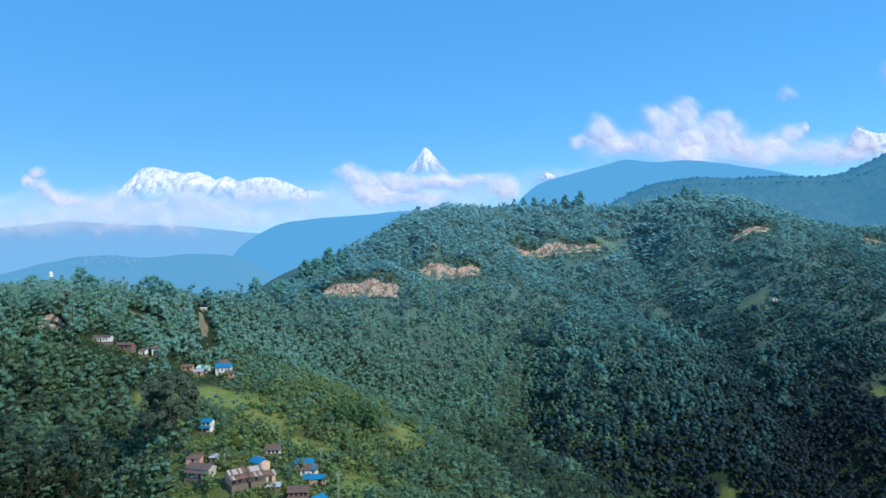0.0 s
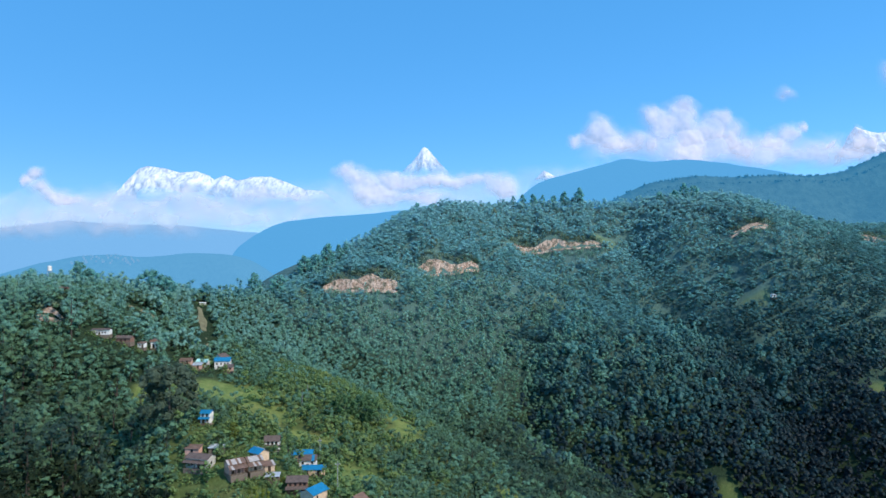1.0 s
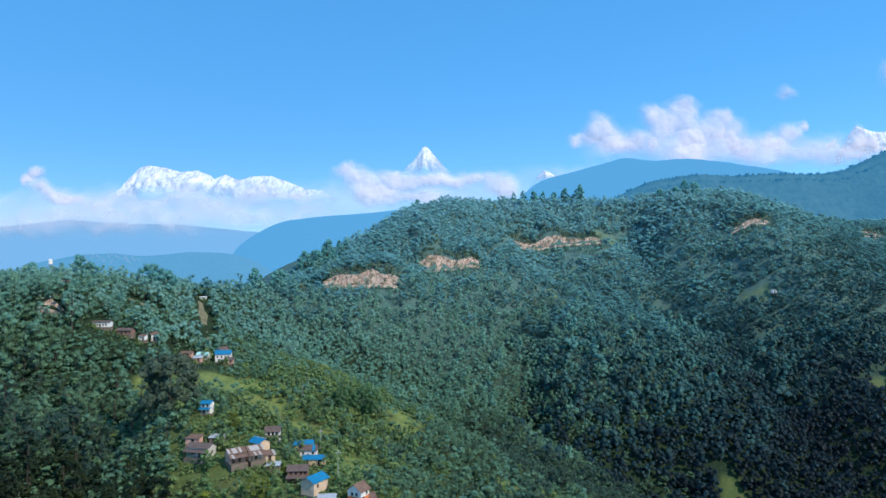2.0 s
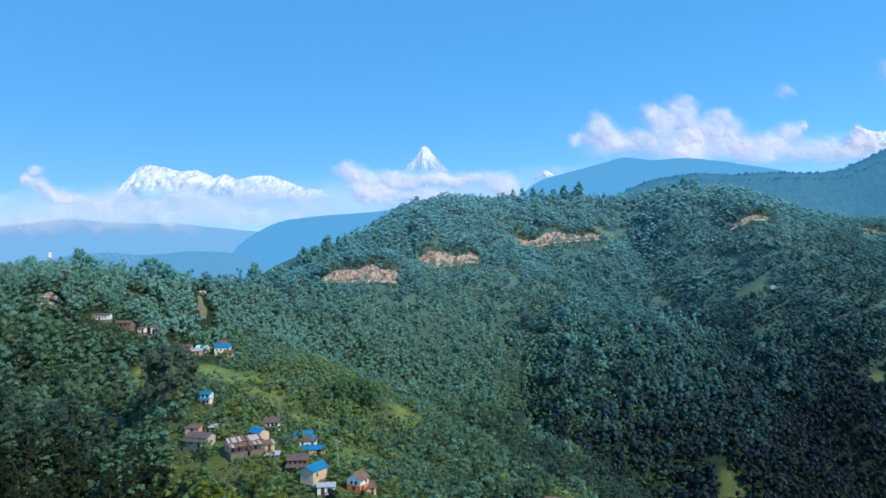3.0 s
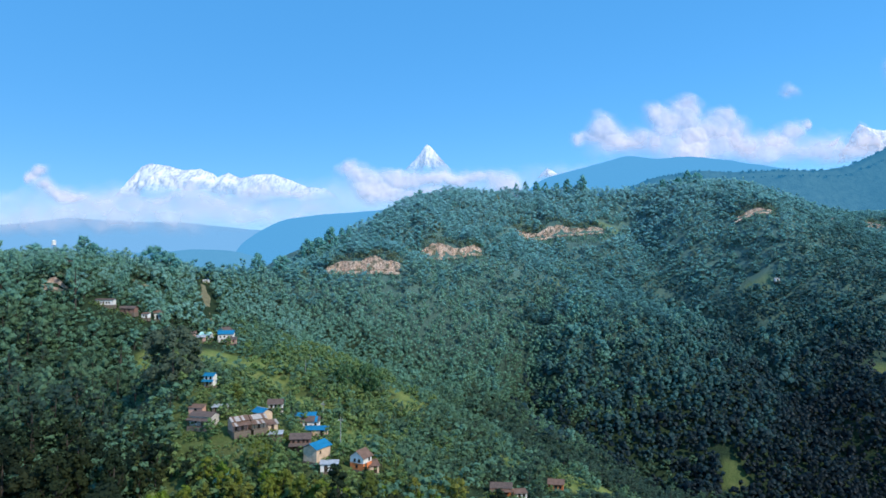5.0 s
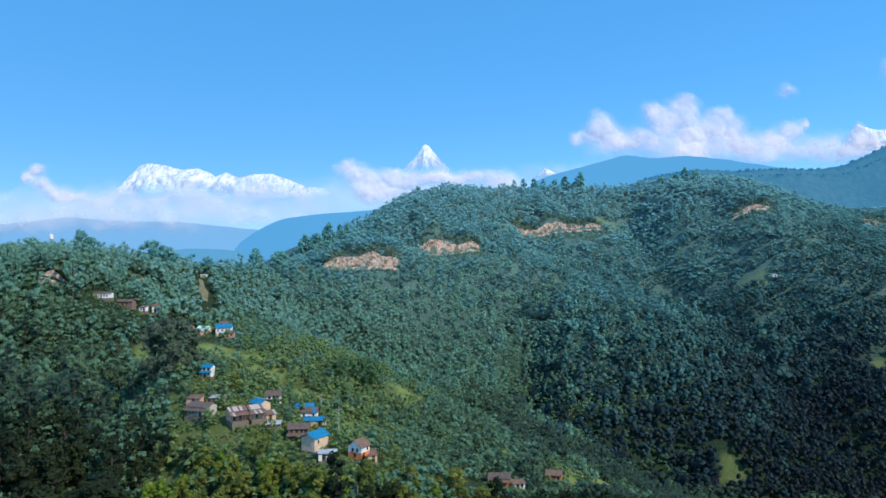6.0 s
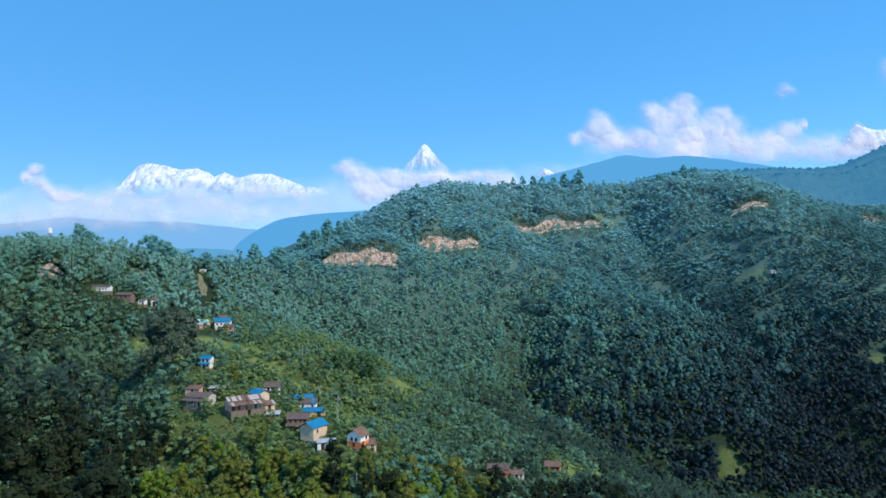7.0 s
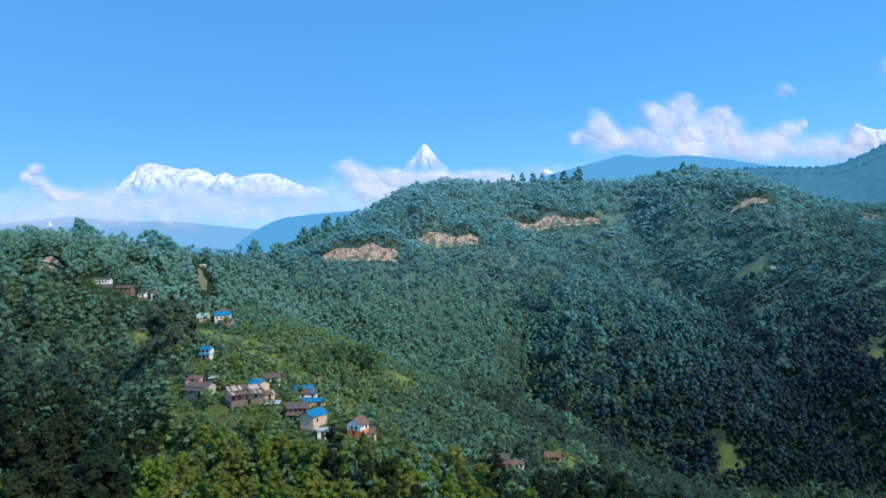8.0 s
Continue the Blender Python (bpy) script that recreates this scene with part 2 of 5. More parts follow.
def along(line, x, y):
    """Distance from x, y to a line of points."""
    best = np.full(np.shape(x), 1e9)
    for (ax, ay, *_), (bx, by, *_) in zip(line, line[1:]):
        t = np.clip(((x - ax) * (bx - ax) + (y - ay) * (by - ay)) / ((bx - ax) ** 2 + (by - ay) ** 2), 0, 1)
        best = np.minimum(best, np.hypot(x - ax - t * (bx - ax), y - ay - t * (by - ay)))
    return best


def plate(r2):
    return 0.5 * r2 * np.log(r2 + 1e-9)


def solve_plate(pts, smooth):
    n = len(pts)
    d2 = ((pts[:, None, :2] - pts[None, :, :2]) ** 2).sum(-1) / 1e4
    a = np.zeros((n + 3, n + 3))
    a[:n, :n] = plate(d2) + np.diag(smooth)
    a[:n, n], a[:n, n + 1:] = 1, pts[:, :2] / 100
    a[n, :n], a[n + 1:, :n] = 1, pts[:, :2].T / 100
    return np.linalg.solve(a, np.concatenate([pts[:, 2], np.zeros(3)]))


def detail(x, y):
    """Folds and small unevenness on top of the main form."""
    z = 1.6 * waves(3, x, y, 70)
    for depth, half, line in FOLDS:
        z = z - depth * np.exp(-(along(line, x, y) / half) ** 2)
    return z


# road cuttings on the hill: two ends in plan, height of the cut from end to end
BANKS = [((-69, 393), (-26, 392), (3.0, 6.5, 7.2, 7.0, 7.6, 8.2, 7.4, 5.0)), ((-15, 442), (24, 451), (5.0, 10.0, 10.5, 8.5, 6.5, 5.0, 6.0, 3.0)), ((54, 518), (122, 520), (2.0, 4.2, 3.4, 9.5, 9.0, 4.6, 3.6, 4.4, 2.0)),
         ((207, 489), (235, 484), (1.2, 3.2, 3.0, 1.2)), ((341, 561), (372, 550), (1.5, 4.0, 3.6, 2.0)), ((-139.5, 237), (-131.5, 237.5), (1.0, 2.8, 2.4, 1.0))]


def bank_place(bank, x, y):
    """Where a place lies by a cutting: from 0 to 1 along it, metres behind it, and the cut's height there."""
    (ax, ay), (bx, by), heights = bank
    ln = math.hypot(bx - ax, by - ay)
    ux, uy = (bx - ax) / ln, (by - ay) / ln
    u, v = ((x - ax) * ux + (y - ay) * uy) / ln, -(x - ax) * uy + (y - ay) * ux
    h = np.interp(u, np.linspace(0, 1, len(heights)), heights) * np.clip((u + 0.06) * 16, 0, 1) * np.clip((1.06 - u) * 16, 0, 1)
    return u, v, h


def terraces(x, y):
    """The steps that the cuttings make in the slope."""
    z = 0.0
    for bank in BANKS:
        u, v, h = bank_place(bank, x, y)
        z = z + h * np.clip(v / (0.32 * h + 0.8), 0, 1) * np.exp(-np.clip(v, 0, None) / 45)
    return z


SMOOTH = SPOTS.copy()
SMOOTH[:, 2] -= detail(SPOTS[:, 0], SPOTS[:, 1]) + terraces(SPOTS[:, 0], SPOTS[:, 1])
LOOSE = WEST_FACE + WEST_GULLY + SPUR + EAST_GULLY + EAST_FACE + UPPER_FACE       # broad slopes, held less firmly than the lines
WEIGHTS = solve_plate(SMOOTH, np.array([0.010 if tuple(p) in LOOSE else 0.0015 for p in SPOTS]))


def land(x, y):
    """Height of the ground at x, y (arrays or numbers)."""
    x, y = np.atleast_1d(np.asarray(x, float)), np.atleast_1d(np.asarray(y, float))
    xc, yc = np.clip(x, -450, 640), np.clip(y, -160, 780)
    z = np.full(x.shape, WEIGHTS[-3]) + WEIGHTS[-2] * xc / 100 + WEIGHTS[-1] * yc / 100
    for (px, py, _), w in zip(SPOTS, WEIGHTS):
        z = z + w * plate(((xc - px) ** 2 + (yc - py) ** 2) / 1e4)
    away = np.hypot(x - xc, y - yc)
    near = np.exp(-(away / 350) ** 2)
    z = VALLEY + (z - VALLEY) * near
    z = z + detail(x, y) + terraces(x, y) + 40 * (1 - near) * waves(5, x, y, 1400, 4)
    return z


def land_at(x, y):
    return float(land(x, y)[0])


# open ground without forest: x, y, half-width, half-depth
CLEARINGS = [(-74, 231, 16, 16), (-60, 224, 11, 11), (-16, 278, 8, 8), (-14, 262, 8, 8), (-12, 247, 8, 10), (-45, 214, 13, 6), (-22, 190, 7, 13), (74, 450, 4, 9), (82, 436, 5, 6), (204, 442, 9, 6), (132, 312, 6, 7), (143, 296, 4, 4),
             (40, 228, 9, 9), (53, 226, 10, 8), (66, 223, 9, 8), (22, 220, 8, 8), (45, 216, 12, 6), (128, 528, 12, 6), (206, 545, 5, 4), (240, 372, 7, 5), (-96, 226, 6, 4)]


def openness(x, y):
    """1 on open ground, 0 in the forest."""
    x, y = np.atleast_1d(np.asarray(x, float)), np.atleast_1d(np.asarray(y, float))
    wob = 0.35 * waves(11, x, y, 22, 2)
    out = np.zeros(x.shape)
    for cx, cy, a, b in CLEARINGS:
        r = np.sqrt(((x - cx) / a) ** 2 + ((y - cy) / b) ** 2) + wob
        # far clearings take less grass colour, standing in for haze
        out = np.maximum(out, np.clip((1.15 - r) * 4, 0, 1) * (0.45 if cy > 290 else 1.0))
    return out


def meadow(x, y):
    """Grass under the scattered trees of the village fields."""
    r = np.sqrt(((x + 40) / 52) ** 2 + ((y - 225) / 85) ** 2) + 0.3 * waves(12, x, y, 40, 3)
    out = np.clip((1.0 - r) * 3, 0, 0.45)
    return out


def sheet_mesh(name, X, Y, Z):
    """A mesh over a grid of points."""
    r, c = X.shape
    verts = np.stack([X, Y, Z], -1).reshape(-1, 3)
    i = np.arange(r * c).reshape(r, c)
    quads = np.stack([i[:-1, :-1], i[:-1, 1:], i[1:, 1:], i[1:, :-1]], -1).reshape(-1, 4)
    me = bpy.data.meshes.new(name)
    me.vertices.add(len(verts))
    me.vertices.foreach_set("co", verts.ravel().astype(np.float32))
    me.loops.add(quads.size)
    me.loops.foreach_set("vertex_index", quads.ravel().astype(np.int32))
    me.polygons.add(len(quads))
    me.polygons.foreach_set("loop_start", np.arange(0, quads.size, 4, dtype=np.int32))
    me.update(calc_edges=True)
    me.shade_smooth()
    return me


def spaced(lo, hi, step, far_lo, far_hi, grow=1.22):
    """Grid lines: even between lo and hi, then ever wider out to far_lo and far_hi."""
    mid = list(np.arange(lo, hi + step / 2, step))
    s, up = step, [mid[-1]]
    while up[-1] < far_hi:
        s *= grow
        up.append(min(far_hi, up[-1] + s))
    s, down = step, [mid[0]]
    while down[-1] > far_lo:
        s *= grow
        down.append(max(far_lo, down[-1] - s))
    return np.array(down[:0:-1] + mid + up[1:])


gx, gy = np.meshgrid(spaced(-300, 460, 3.5, -4800, 4800), spaced(70, 640, 3.5, -4800, 4850))
gz = land(gx.ravel(), gy.ravel()).reshape(gx.shape)
ground = tagged(new("ground", sheet_mesh("ground", gx, gy, gz)), "hilly ground with yellow-green grass clearings and dark forest floor", "ground", kind="structure")
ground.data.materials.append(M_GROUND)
# the undergrowth mask paints haze: a paler floor with height on the hill
attr = ground.data.attributes.new("undergrowth", "FLOAT", "POINT")
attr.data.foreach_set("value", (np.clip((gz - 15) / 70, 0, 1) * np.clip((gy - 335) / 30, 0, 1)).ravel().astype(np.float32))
attr = ground.data.attributes.new("open", "FLOAT", "POINT")
attr.data.foreach_set("value", np.maximum(openness(gx.ravel(), gy.ravel()), meadow(gx.ravel(), gy.ravel())).astype(np.float32))


# ---- distance: hazy hills, snow peaks, clouds ----
EYE_Z, FOCAL = 100.0, 1202.6


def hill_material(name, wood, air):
    """Far woods: the wood's own colour, plus emission standing in for the haze before it."""
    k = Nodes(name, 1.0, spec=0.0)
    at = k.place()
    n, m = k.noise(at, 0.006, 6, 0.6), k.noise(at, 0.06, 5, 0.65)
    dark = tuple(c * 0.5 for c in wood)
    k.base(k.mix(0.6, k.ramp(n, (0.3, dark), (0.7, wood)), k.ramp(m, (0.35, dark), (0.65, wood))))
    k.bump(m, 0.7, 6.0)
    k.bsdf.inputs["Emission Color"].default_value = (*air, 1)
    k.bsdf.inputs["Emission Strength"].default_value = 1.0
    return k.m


def far_hill(name, knots, dist, depth, material, label, seed, rough=8.0, step=14.0):
    """A distant hill: a crest line of (across, up) in thousandths of its distance, falling away before and behind."""
    kx = np.array([a for a, _ in knots]) * dist / 1000
    kz = np.array([b for _, b in knots]) * dist / 1000 + EYE_Z
    xs = np.arange(kx[0], kx[-1] + step, step)
    ts = np.linspace(-1, 1, 41)
    X, T = np.meshgrid(xs, ts)
    crest = np.interp(xs, kx, kz)
    crest = np.convolve(np.pad(crest, 3, mode="edge"), np.ones(7) / 7, "valid") + rough * fbm(seed, xs, xs * 0, 150, 6, 0.55)
    drop = (np.abs(T) ** 1.15) * (crest[None, :] + 260)
    Z = crest[None, :] - drop + rough * 9 * np.sqrt(np.abs(T)) * fbm(seed + 1, X, T * depth, 260, 5)
    Y = dist + T * depth + 60 * np.abs(T) * fbm(seed + 2, X, T * depth, 300, 4)
    ob = tagged(new(name, sheet_mesh(name, X, Y, Z)), label, "hill", kind="structure")
    ob.data.materials.append(material)
    return ob


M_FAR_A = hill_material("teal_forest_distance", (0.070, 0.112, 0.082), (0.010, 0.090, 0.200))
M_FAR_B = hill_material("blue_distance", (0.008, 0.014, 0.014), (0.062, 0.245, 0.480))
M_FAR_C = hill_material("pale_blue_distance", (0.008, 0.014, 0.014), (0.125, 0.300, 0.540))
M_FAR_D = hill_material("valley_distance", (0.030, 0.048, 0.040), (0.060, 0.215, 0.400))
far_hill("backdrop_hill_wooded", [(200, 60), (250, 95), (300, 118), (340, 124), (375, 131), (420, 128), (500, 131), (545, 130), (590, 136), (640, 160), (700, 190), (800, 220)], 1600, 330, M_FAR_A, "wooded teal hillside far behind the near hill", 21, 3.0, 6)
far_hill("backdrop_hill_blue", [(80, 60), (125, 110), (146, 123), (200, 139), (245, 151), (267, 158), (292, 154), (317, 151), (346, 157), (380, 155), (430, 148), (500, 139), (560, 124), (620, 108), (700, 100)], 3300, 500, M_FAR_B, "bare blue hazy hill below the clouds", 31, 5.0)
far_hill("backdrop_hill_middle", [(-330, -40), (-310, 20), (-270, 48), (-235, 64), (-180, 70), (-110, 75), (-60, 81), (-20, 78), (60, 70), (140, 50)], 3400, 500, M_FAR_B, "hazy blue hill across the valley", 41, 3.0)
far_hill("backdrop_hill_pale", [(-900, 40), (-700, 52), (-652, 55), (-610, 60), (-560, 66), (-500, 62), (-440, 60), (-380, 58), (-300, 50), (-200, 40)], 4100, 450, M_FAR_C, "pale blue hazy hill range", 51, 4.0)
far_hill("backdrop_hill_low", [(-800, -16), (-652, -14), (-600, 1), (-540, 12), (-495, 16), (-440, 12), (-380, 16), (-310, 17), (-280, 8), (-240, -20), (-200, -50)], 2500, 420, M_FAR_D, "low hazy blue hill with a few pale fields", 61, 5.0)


def snow_material():
    k = Nodes("snow_and_rock", 0.9, spec=0.1)
    at = k.place()
    streak = k.mix(0.5, k.noise(k.stretch(at, 1, 0.6, 0.6), 0.018, 7, 0.66), k.noise(k.stretch(at, 1.4, 0.5, 0.5), 0.045, 5, 0.6))
    tone = k.ramp(streak, (0.42, (0.24, 0.24, 0.26)), (0.48, (0.46, 0.45, 0.455)), (0.55, (0.68, 0.63, 0.60)))
    return k, tone, at


def snow_range(name, knots, dist, label, fade_lo, fade_hi, seed, run=1.1, jag=6.0, clear=1.0):
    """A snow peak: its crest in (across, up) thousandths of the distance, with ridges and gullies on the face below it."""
    kx, kz = np.array([a for a, _ in knots]) * dist / 1000, np.array([b for _, b in knots]) * dist / 1000 + EYE_Z
    xs = np.linspace(kx[0], kx[-1], 170)
    ts = np.linspace(-0.25, 1, 56)
    X, T = np.meshgrid(xs, ts)
    crest = np.interp(xs, kx, kz) + jag * fbm(seed, xs, xs * 0, 70, 4)
    fall = 520 * np.abs(T)
    rid = 1 - 2 * np.abs(fbm(seed + 1, X + 60 * T, T * 320, 190, 5, 0.55))
    Z = crest[None, :] - fall
    Y = dist - np.sign(T) * fall * run * 0.8 - 85 * rid * np.clip(np.abs(T) * 5, 0, 1)
    k, tone, at = snow_material()
    k.m.name = name + "_snow"
    sep = k.n.new("ShaderNodeSeparateXYZ")
    k.l.new(at, sep.inputs[0])
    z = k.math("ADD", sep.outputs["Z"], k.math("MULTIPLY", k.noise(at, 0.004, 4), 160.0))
    # haze painted as blue emission on the snow; alpha fades the foot into it
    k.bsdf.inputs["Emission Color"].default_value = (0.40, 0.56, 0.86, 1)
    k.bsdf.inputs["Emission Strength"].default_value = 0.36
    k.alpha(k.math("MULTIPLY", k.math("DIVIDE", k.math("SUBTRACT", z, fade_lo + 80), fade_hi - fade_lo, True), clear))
    ob = tagged(new(name, sheet_mesh(name, X, Y, Z)), label, "mountain", kind="structure")
    ob.data.materials.append(k.base(tone))
    return ob


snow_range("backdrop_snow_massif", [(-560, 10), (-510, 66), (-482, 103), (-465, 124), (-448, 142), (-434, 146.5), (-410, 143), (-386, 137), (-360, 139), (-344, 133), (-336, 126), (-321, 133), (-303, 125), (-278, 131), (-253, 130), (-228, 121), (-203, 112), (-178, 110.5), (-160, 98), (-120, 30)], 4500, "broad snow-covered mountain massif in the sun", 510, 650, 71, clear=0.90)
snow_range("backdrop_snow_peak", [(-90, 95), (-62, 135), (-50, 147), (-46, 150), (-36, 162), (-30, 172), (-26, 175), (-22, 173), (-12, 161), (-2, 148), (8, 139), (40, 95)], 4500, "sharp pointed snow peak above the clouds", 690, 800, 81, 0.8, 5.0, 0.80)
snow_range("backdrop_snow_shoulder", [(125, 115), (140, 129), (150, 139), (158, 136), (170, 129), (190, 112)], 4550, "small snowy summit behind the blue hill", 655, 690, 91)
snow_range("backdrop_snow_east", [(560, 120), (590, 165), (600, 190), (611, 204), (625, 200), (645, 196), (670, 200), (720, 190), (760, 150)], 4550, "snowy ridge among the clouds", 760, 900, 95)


# ---- plan of the village: tree-free circles at houses and on the camera's sight lines (x, y, radius) ----
ROUND_THE_HAMLET = [(-85, 266, 8), (-86, 258, 7), (-97, 262, 8), (-98, 255, 6), (-88, 270, 4), (-27, 240, 5), (-97, 256, 8), (-93, 253, 7), (-101, 257, 6), (-87, 257, 8), (-95, 201, 8), (-92, 255, 9), (-99, 255, 8), (-86, 256, 8)]
ROUND_THE_RIDGE_HOUSES = [(-121, 240, 7), (-121, 234, 6), (-110, 242, 6), (-104, 249, 3), (-104, 245, 3), (-112, 319, 4), (-155, 272, 3), (-151, 268, 3), (-112, 237, 6), (-107, 238, 5), (-120, 235, 6), (-104, 243, 5), (-112, 314, 5), (-120, 233, 8), (-112, 236, 8), (-106, 238, 7), (-104.8, 242, 6), (-134, 231, 6), (-132, 225, 5), (-137, 231, 5)]
ROUND_THE_UPPER_ROW = [(-66, 190, 5), (-66, 184, 5), (-48.5, 195, 5), (-48, 189, 5), (-47, 178, 5), (-37, 188, 6), (-34, 180, 6), (-76, 190, 7), (-48, 188, 6), (-46, 184, 5), (-45, 190, 4)]
ROUND_THE_LOWER_ROW = [(-50, 166, 8), (-53, 160, 5), (-46, 160, 5), (-61, 170, 6), (-62, 163, 6), (-34, 168, 6), (-36, 161, 5), (-29, 159, 6), (-30, 152, 6), (-25, 153, 5), (-19, 157, 6), (-47, 172, 5), (-44, 161, 5), (-47, 158, 5)]
# the last three clear the camera's sight line to the eastern cutting
ROUND_THE_FARM = [(15, 182, 6), (16, 176, 5), (31, 191, 5), (31, 186, 4), (15, 174, 7), (16, 168, 7), (18, 163, 6), (31, 184, 6), (32, 178, 5), (38, 214, 8), (50, 212, 8), (61, 211, 8), (22, 209, 7), (345, 545, 9), (338, 534, 9), (332, 524, 8)]
FREE = [(a, b, 0.78 * c) for a, b, c in ROUND_THE_HAMLET + ROUND_THE_RIDGE_HOUSES + ROUND_THE_UPPER_ROW + ROUND_THE_LOWER_ROW + ROUND_THE_FARM]
# dirt paths: x, y, half-length, half-depth, turn in degrees, how high they stand out
SCARS = [(-106.5, 302.5, 2.0, 23, 26, 0.6), (-122, 281, 6, 1.2, 10, 0.8)]


def in_scar(x, y):
    out = np.zeros(np.shape(x), bool)
    for cx, cy, a, b, turn, _ in SCARS:
        c, s = math.cos(radians(turn)), math.sin(radians(turn))
        u, v = (x - cx) * c + (y - cy) * s, -(x - cx) * s + (y - cy) * c
        out |= (np.abs(u) < a + 2.6) & (np.abs(v) < b + 2.0) | (np.abs(u) < a + 1.0) & (v > -b - 8) & (v < 0)
    for bank in BANKS:
        u, v, h = bank_place(bank, x, y)
        out |= (u > -0.01) & (u < 1.01) & (v > -3.0) & (v < 0.32 * h + 0.3)
    return out


def before_bank(x, y):
    """True on the slope just below a cutting, where growth is kept low to leave it in view."""
    out = False
    for bank in BANKS:
        u, v, h = bank_place(bank, x, y)
        out = out or (-0.02 < u < 1.02 and -13 < v < 0)
    return out


def earth_bank(bank, seed):
    """A cutting: a ledge of trodden earth and behind it a raw, gullied face with a torn upper edge."""
    (ax, ay), (bx, by), heights = bank
    ln = math.hypot(bx - ax, by - ay)
    ux, uy = (bx - ax) / ln, (by - ay) / ln
    us = np.arange(0, ln + 0.3, 0.6)
    prof = np.concatenate([np.linspace(-0.30, 0, 5), np.linspace(0.06, 1, 18), [1.06]])
    U, P = np.meshgrid(us, prof)
    h = np.interp(U / ln, np.linspace(0, 1, len(heights)), heights)
    h = h * (0.90 + 0.20 * fbm(seed, U, U * 0, 9, 5, 0.6)) + 0.35
    face = np.clip(P, 0, 1)
    bulge = 0.9 * fbm(seed + 1, U, P * 3, 5, 5) * np.clip(P * 6, 0, 1) * np.minimum(1, h / 5)
    V = np.where(P < 0, P * 9 - 0.5, 0.30 * h * face - 0.5) + np.where(P > 1, 1.5, 0) - bulge
    X, Y = ax + U * ux - V * uy, ay + U * uy + V * ux
    foot = land((ax + us * ux + 0.6 * uy), (ay + us * uy - 0.6 * ux)) + 0.25
    Z = foot[None, :] + h * face - np.where(P > 1, 0.8, 0) + np.where(P < 0, 0.25 * fbm(seed + 2, U, P * 9, 3, 3) - np.where(P < -0.28, 1.6, 0), 0)
    ob = tagged(new("earth_bank", sheet_mesh("earth_bank", X, Y, Z)), "raw tan earth bank of a road cutting on the wooded slope", "earth bank", kind="structure")
    ob.data.materials.append(M_EARTH)
    return ob


def trodden_path(cx, cy, a, b, turn, proud, seed):
    """A strip of bare, trodden earth with a torn edge."""
    c, s = math.cos(radians(turn)), math.sin(radians(turn))
    U, W = np.meshgrid(np.arange(-a * 1.3, a * 1.3 + 0.7, 0.7), np.arange(-b * 1.4, b * 1.4 + 0.5, 0.5))
    X, Y = cx + U * c - W * s, cy + U * s + W * c
    r = np.sqrt((U / a) ** 2 + (W / b) ** 2) + 0.60 * fbm(seed, X, Y, 8, 5)
    body = np.clip((1.05 - r) * 3.0, -0.6, 1)
    Z = land(X.ravel(), Y.ravel()).reshape(X.shape) + 0.75 * proud * body - 0.3 + 0.3 * proud * np.clip(0.6 - W / b, 0, 1) * fbm(seed + 1, X * 1.8, Y * 0.5, 4.5, 4) * np.clip(body, 0, 1)
    Z = Z + 0.35 * proud * np.clip(W / b, -1, 1) * np.clip(body, 0, 1)
    ob = tagged(new("dirt_path", sheet_mesh("dirt_path", X, Y, Z)), "dry grassy dirt path down the wooded slope", "dirt path", kind="structure")
    ob.data.materials.append(M_PATH)
    return ob


for i, scar in enumerate(SCARS):
    trodden_path(*scar, 200 + 7 * i)
for i, bank in enumerate(BANKS):
    earth_bank(bank, 300 + 7 * i)


# ---- clouds: sheets with relief, thick in their middle and torn at the edge ----
def cloud_material(name, gain):
    k = Nodes(name, 1.0, spec=0.0)
    at = k.place()
    attr = k.n.new("ShaderNodeAttribute")
    attr.attribute_name = "thick"
    big = k.noise(at, 0.006, 5, 0.5)
    fine = k.noise(at, 0.02, 3, 0.5)
    tear = k.math("ADD", k.math("MULTIPLY", k.math("SUBTRACT", big, 0.5), 1.1), k.math("MULTIPLY", k.math("SUBTRACT", fine, 0.5), 0.35))
    k.alpha(k.math("MULTIPLY", k.math("SMOOTH_MIN", k.math("POWER", k.math("ADD", attr.outputs["Fac"], k.math("MULTIPLY", tear, attr.outputs["Fac"])), 1.35), 1.0), gain, True))
    # added lavender glow, lifting the cloud's shaded parts
    k.bsdf.inputs["Emission Color"].default_value = (0.70, 0.71, 0.94, 1)
    k.bsdf.inputs["Emission Strength"].default_value = 0.33
    return k.base(k.ramp(big, (0.3, (0.42, 0.375, 0.385)), (0.7, (0.56, 0.50, 0.505))))


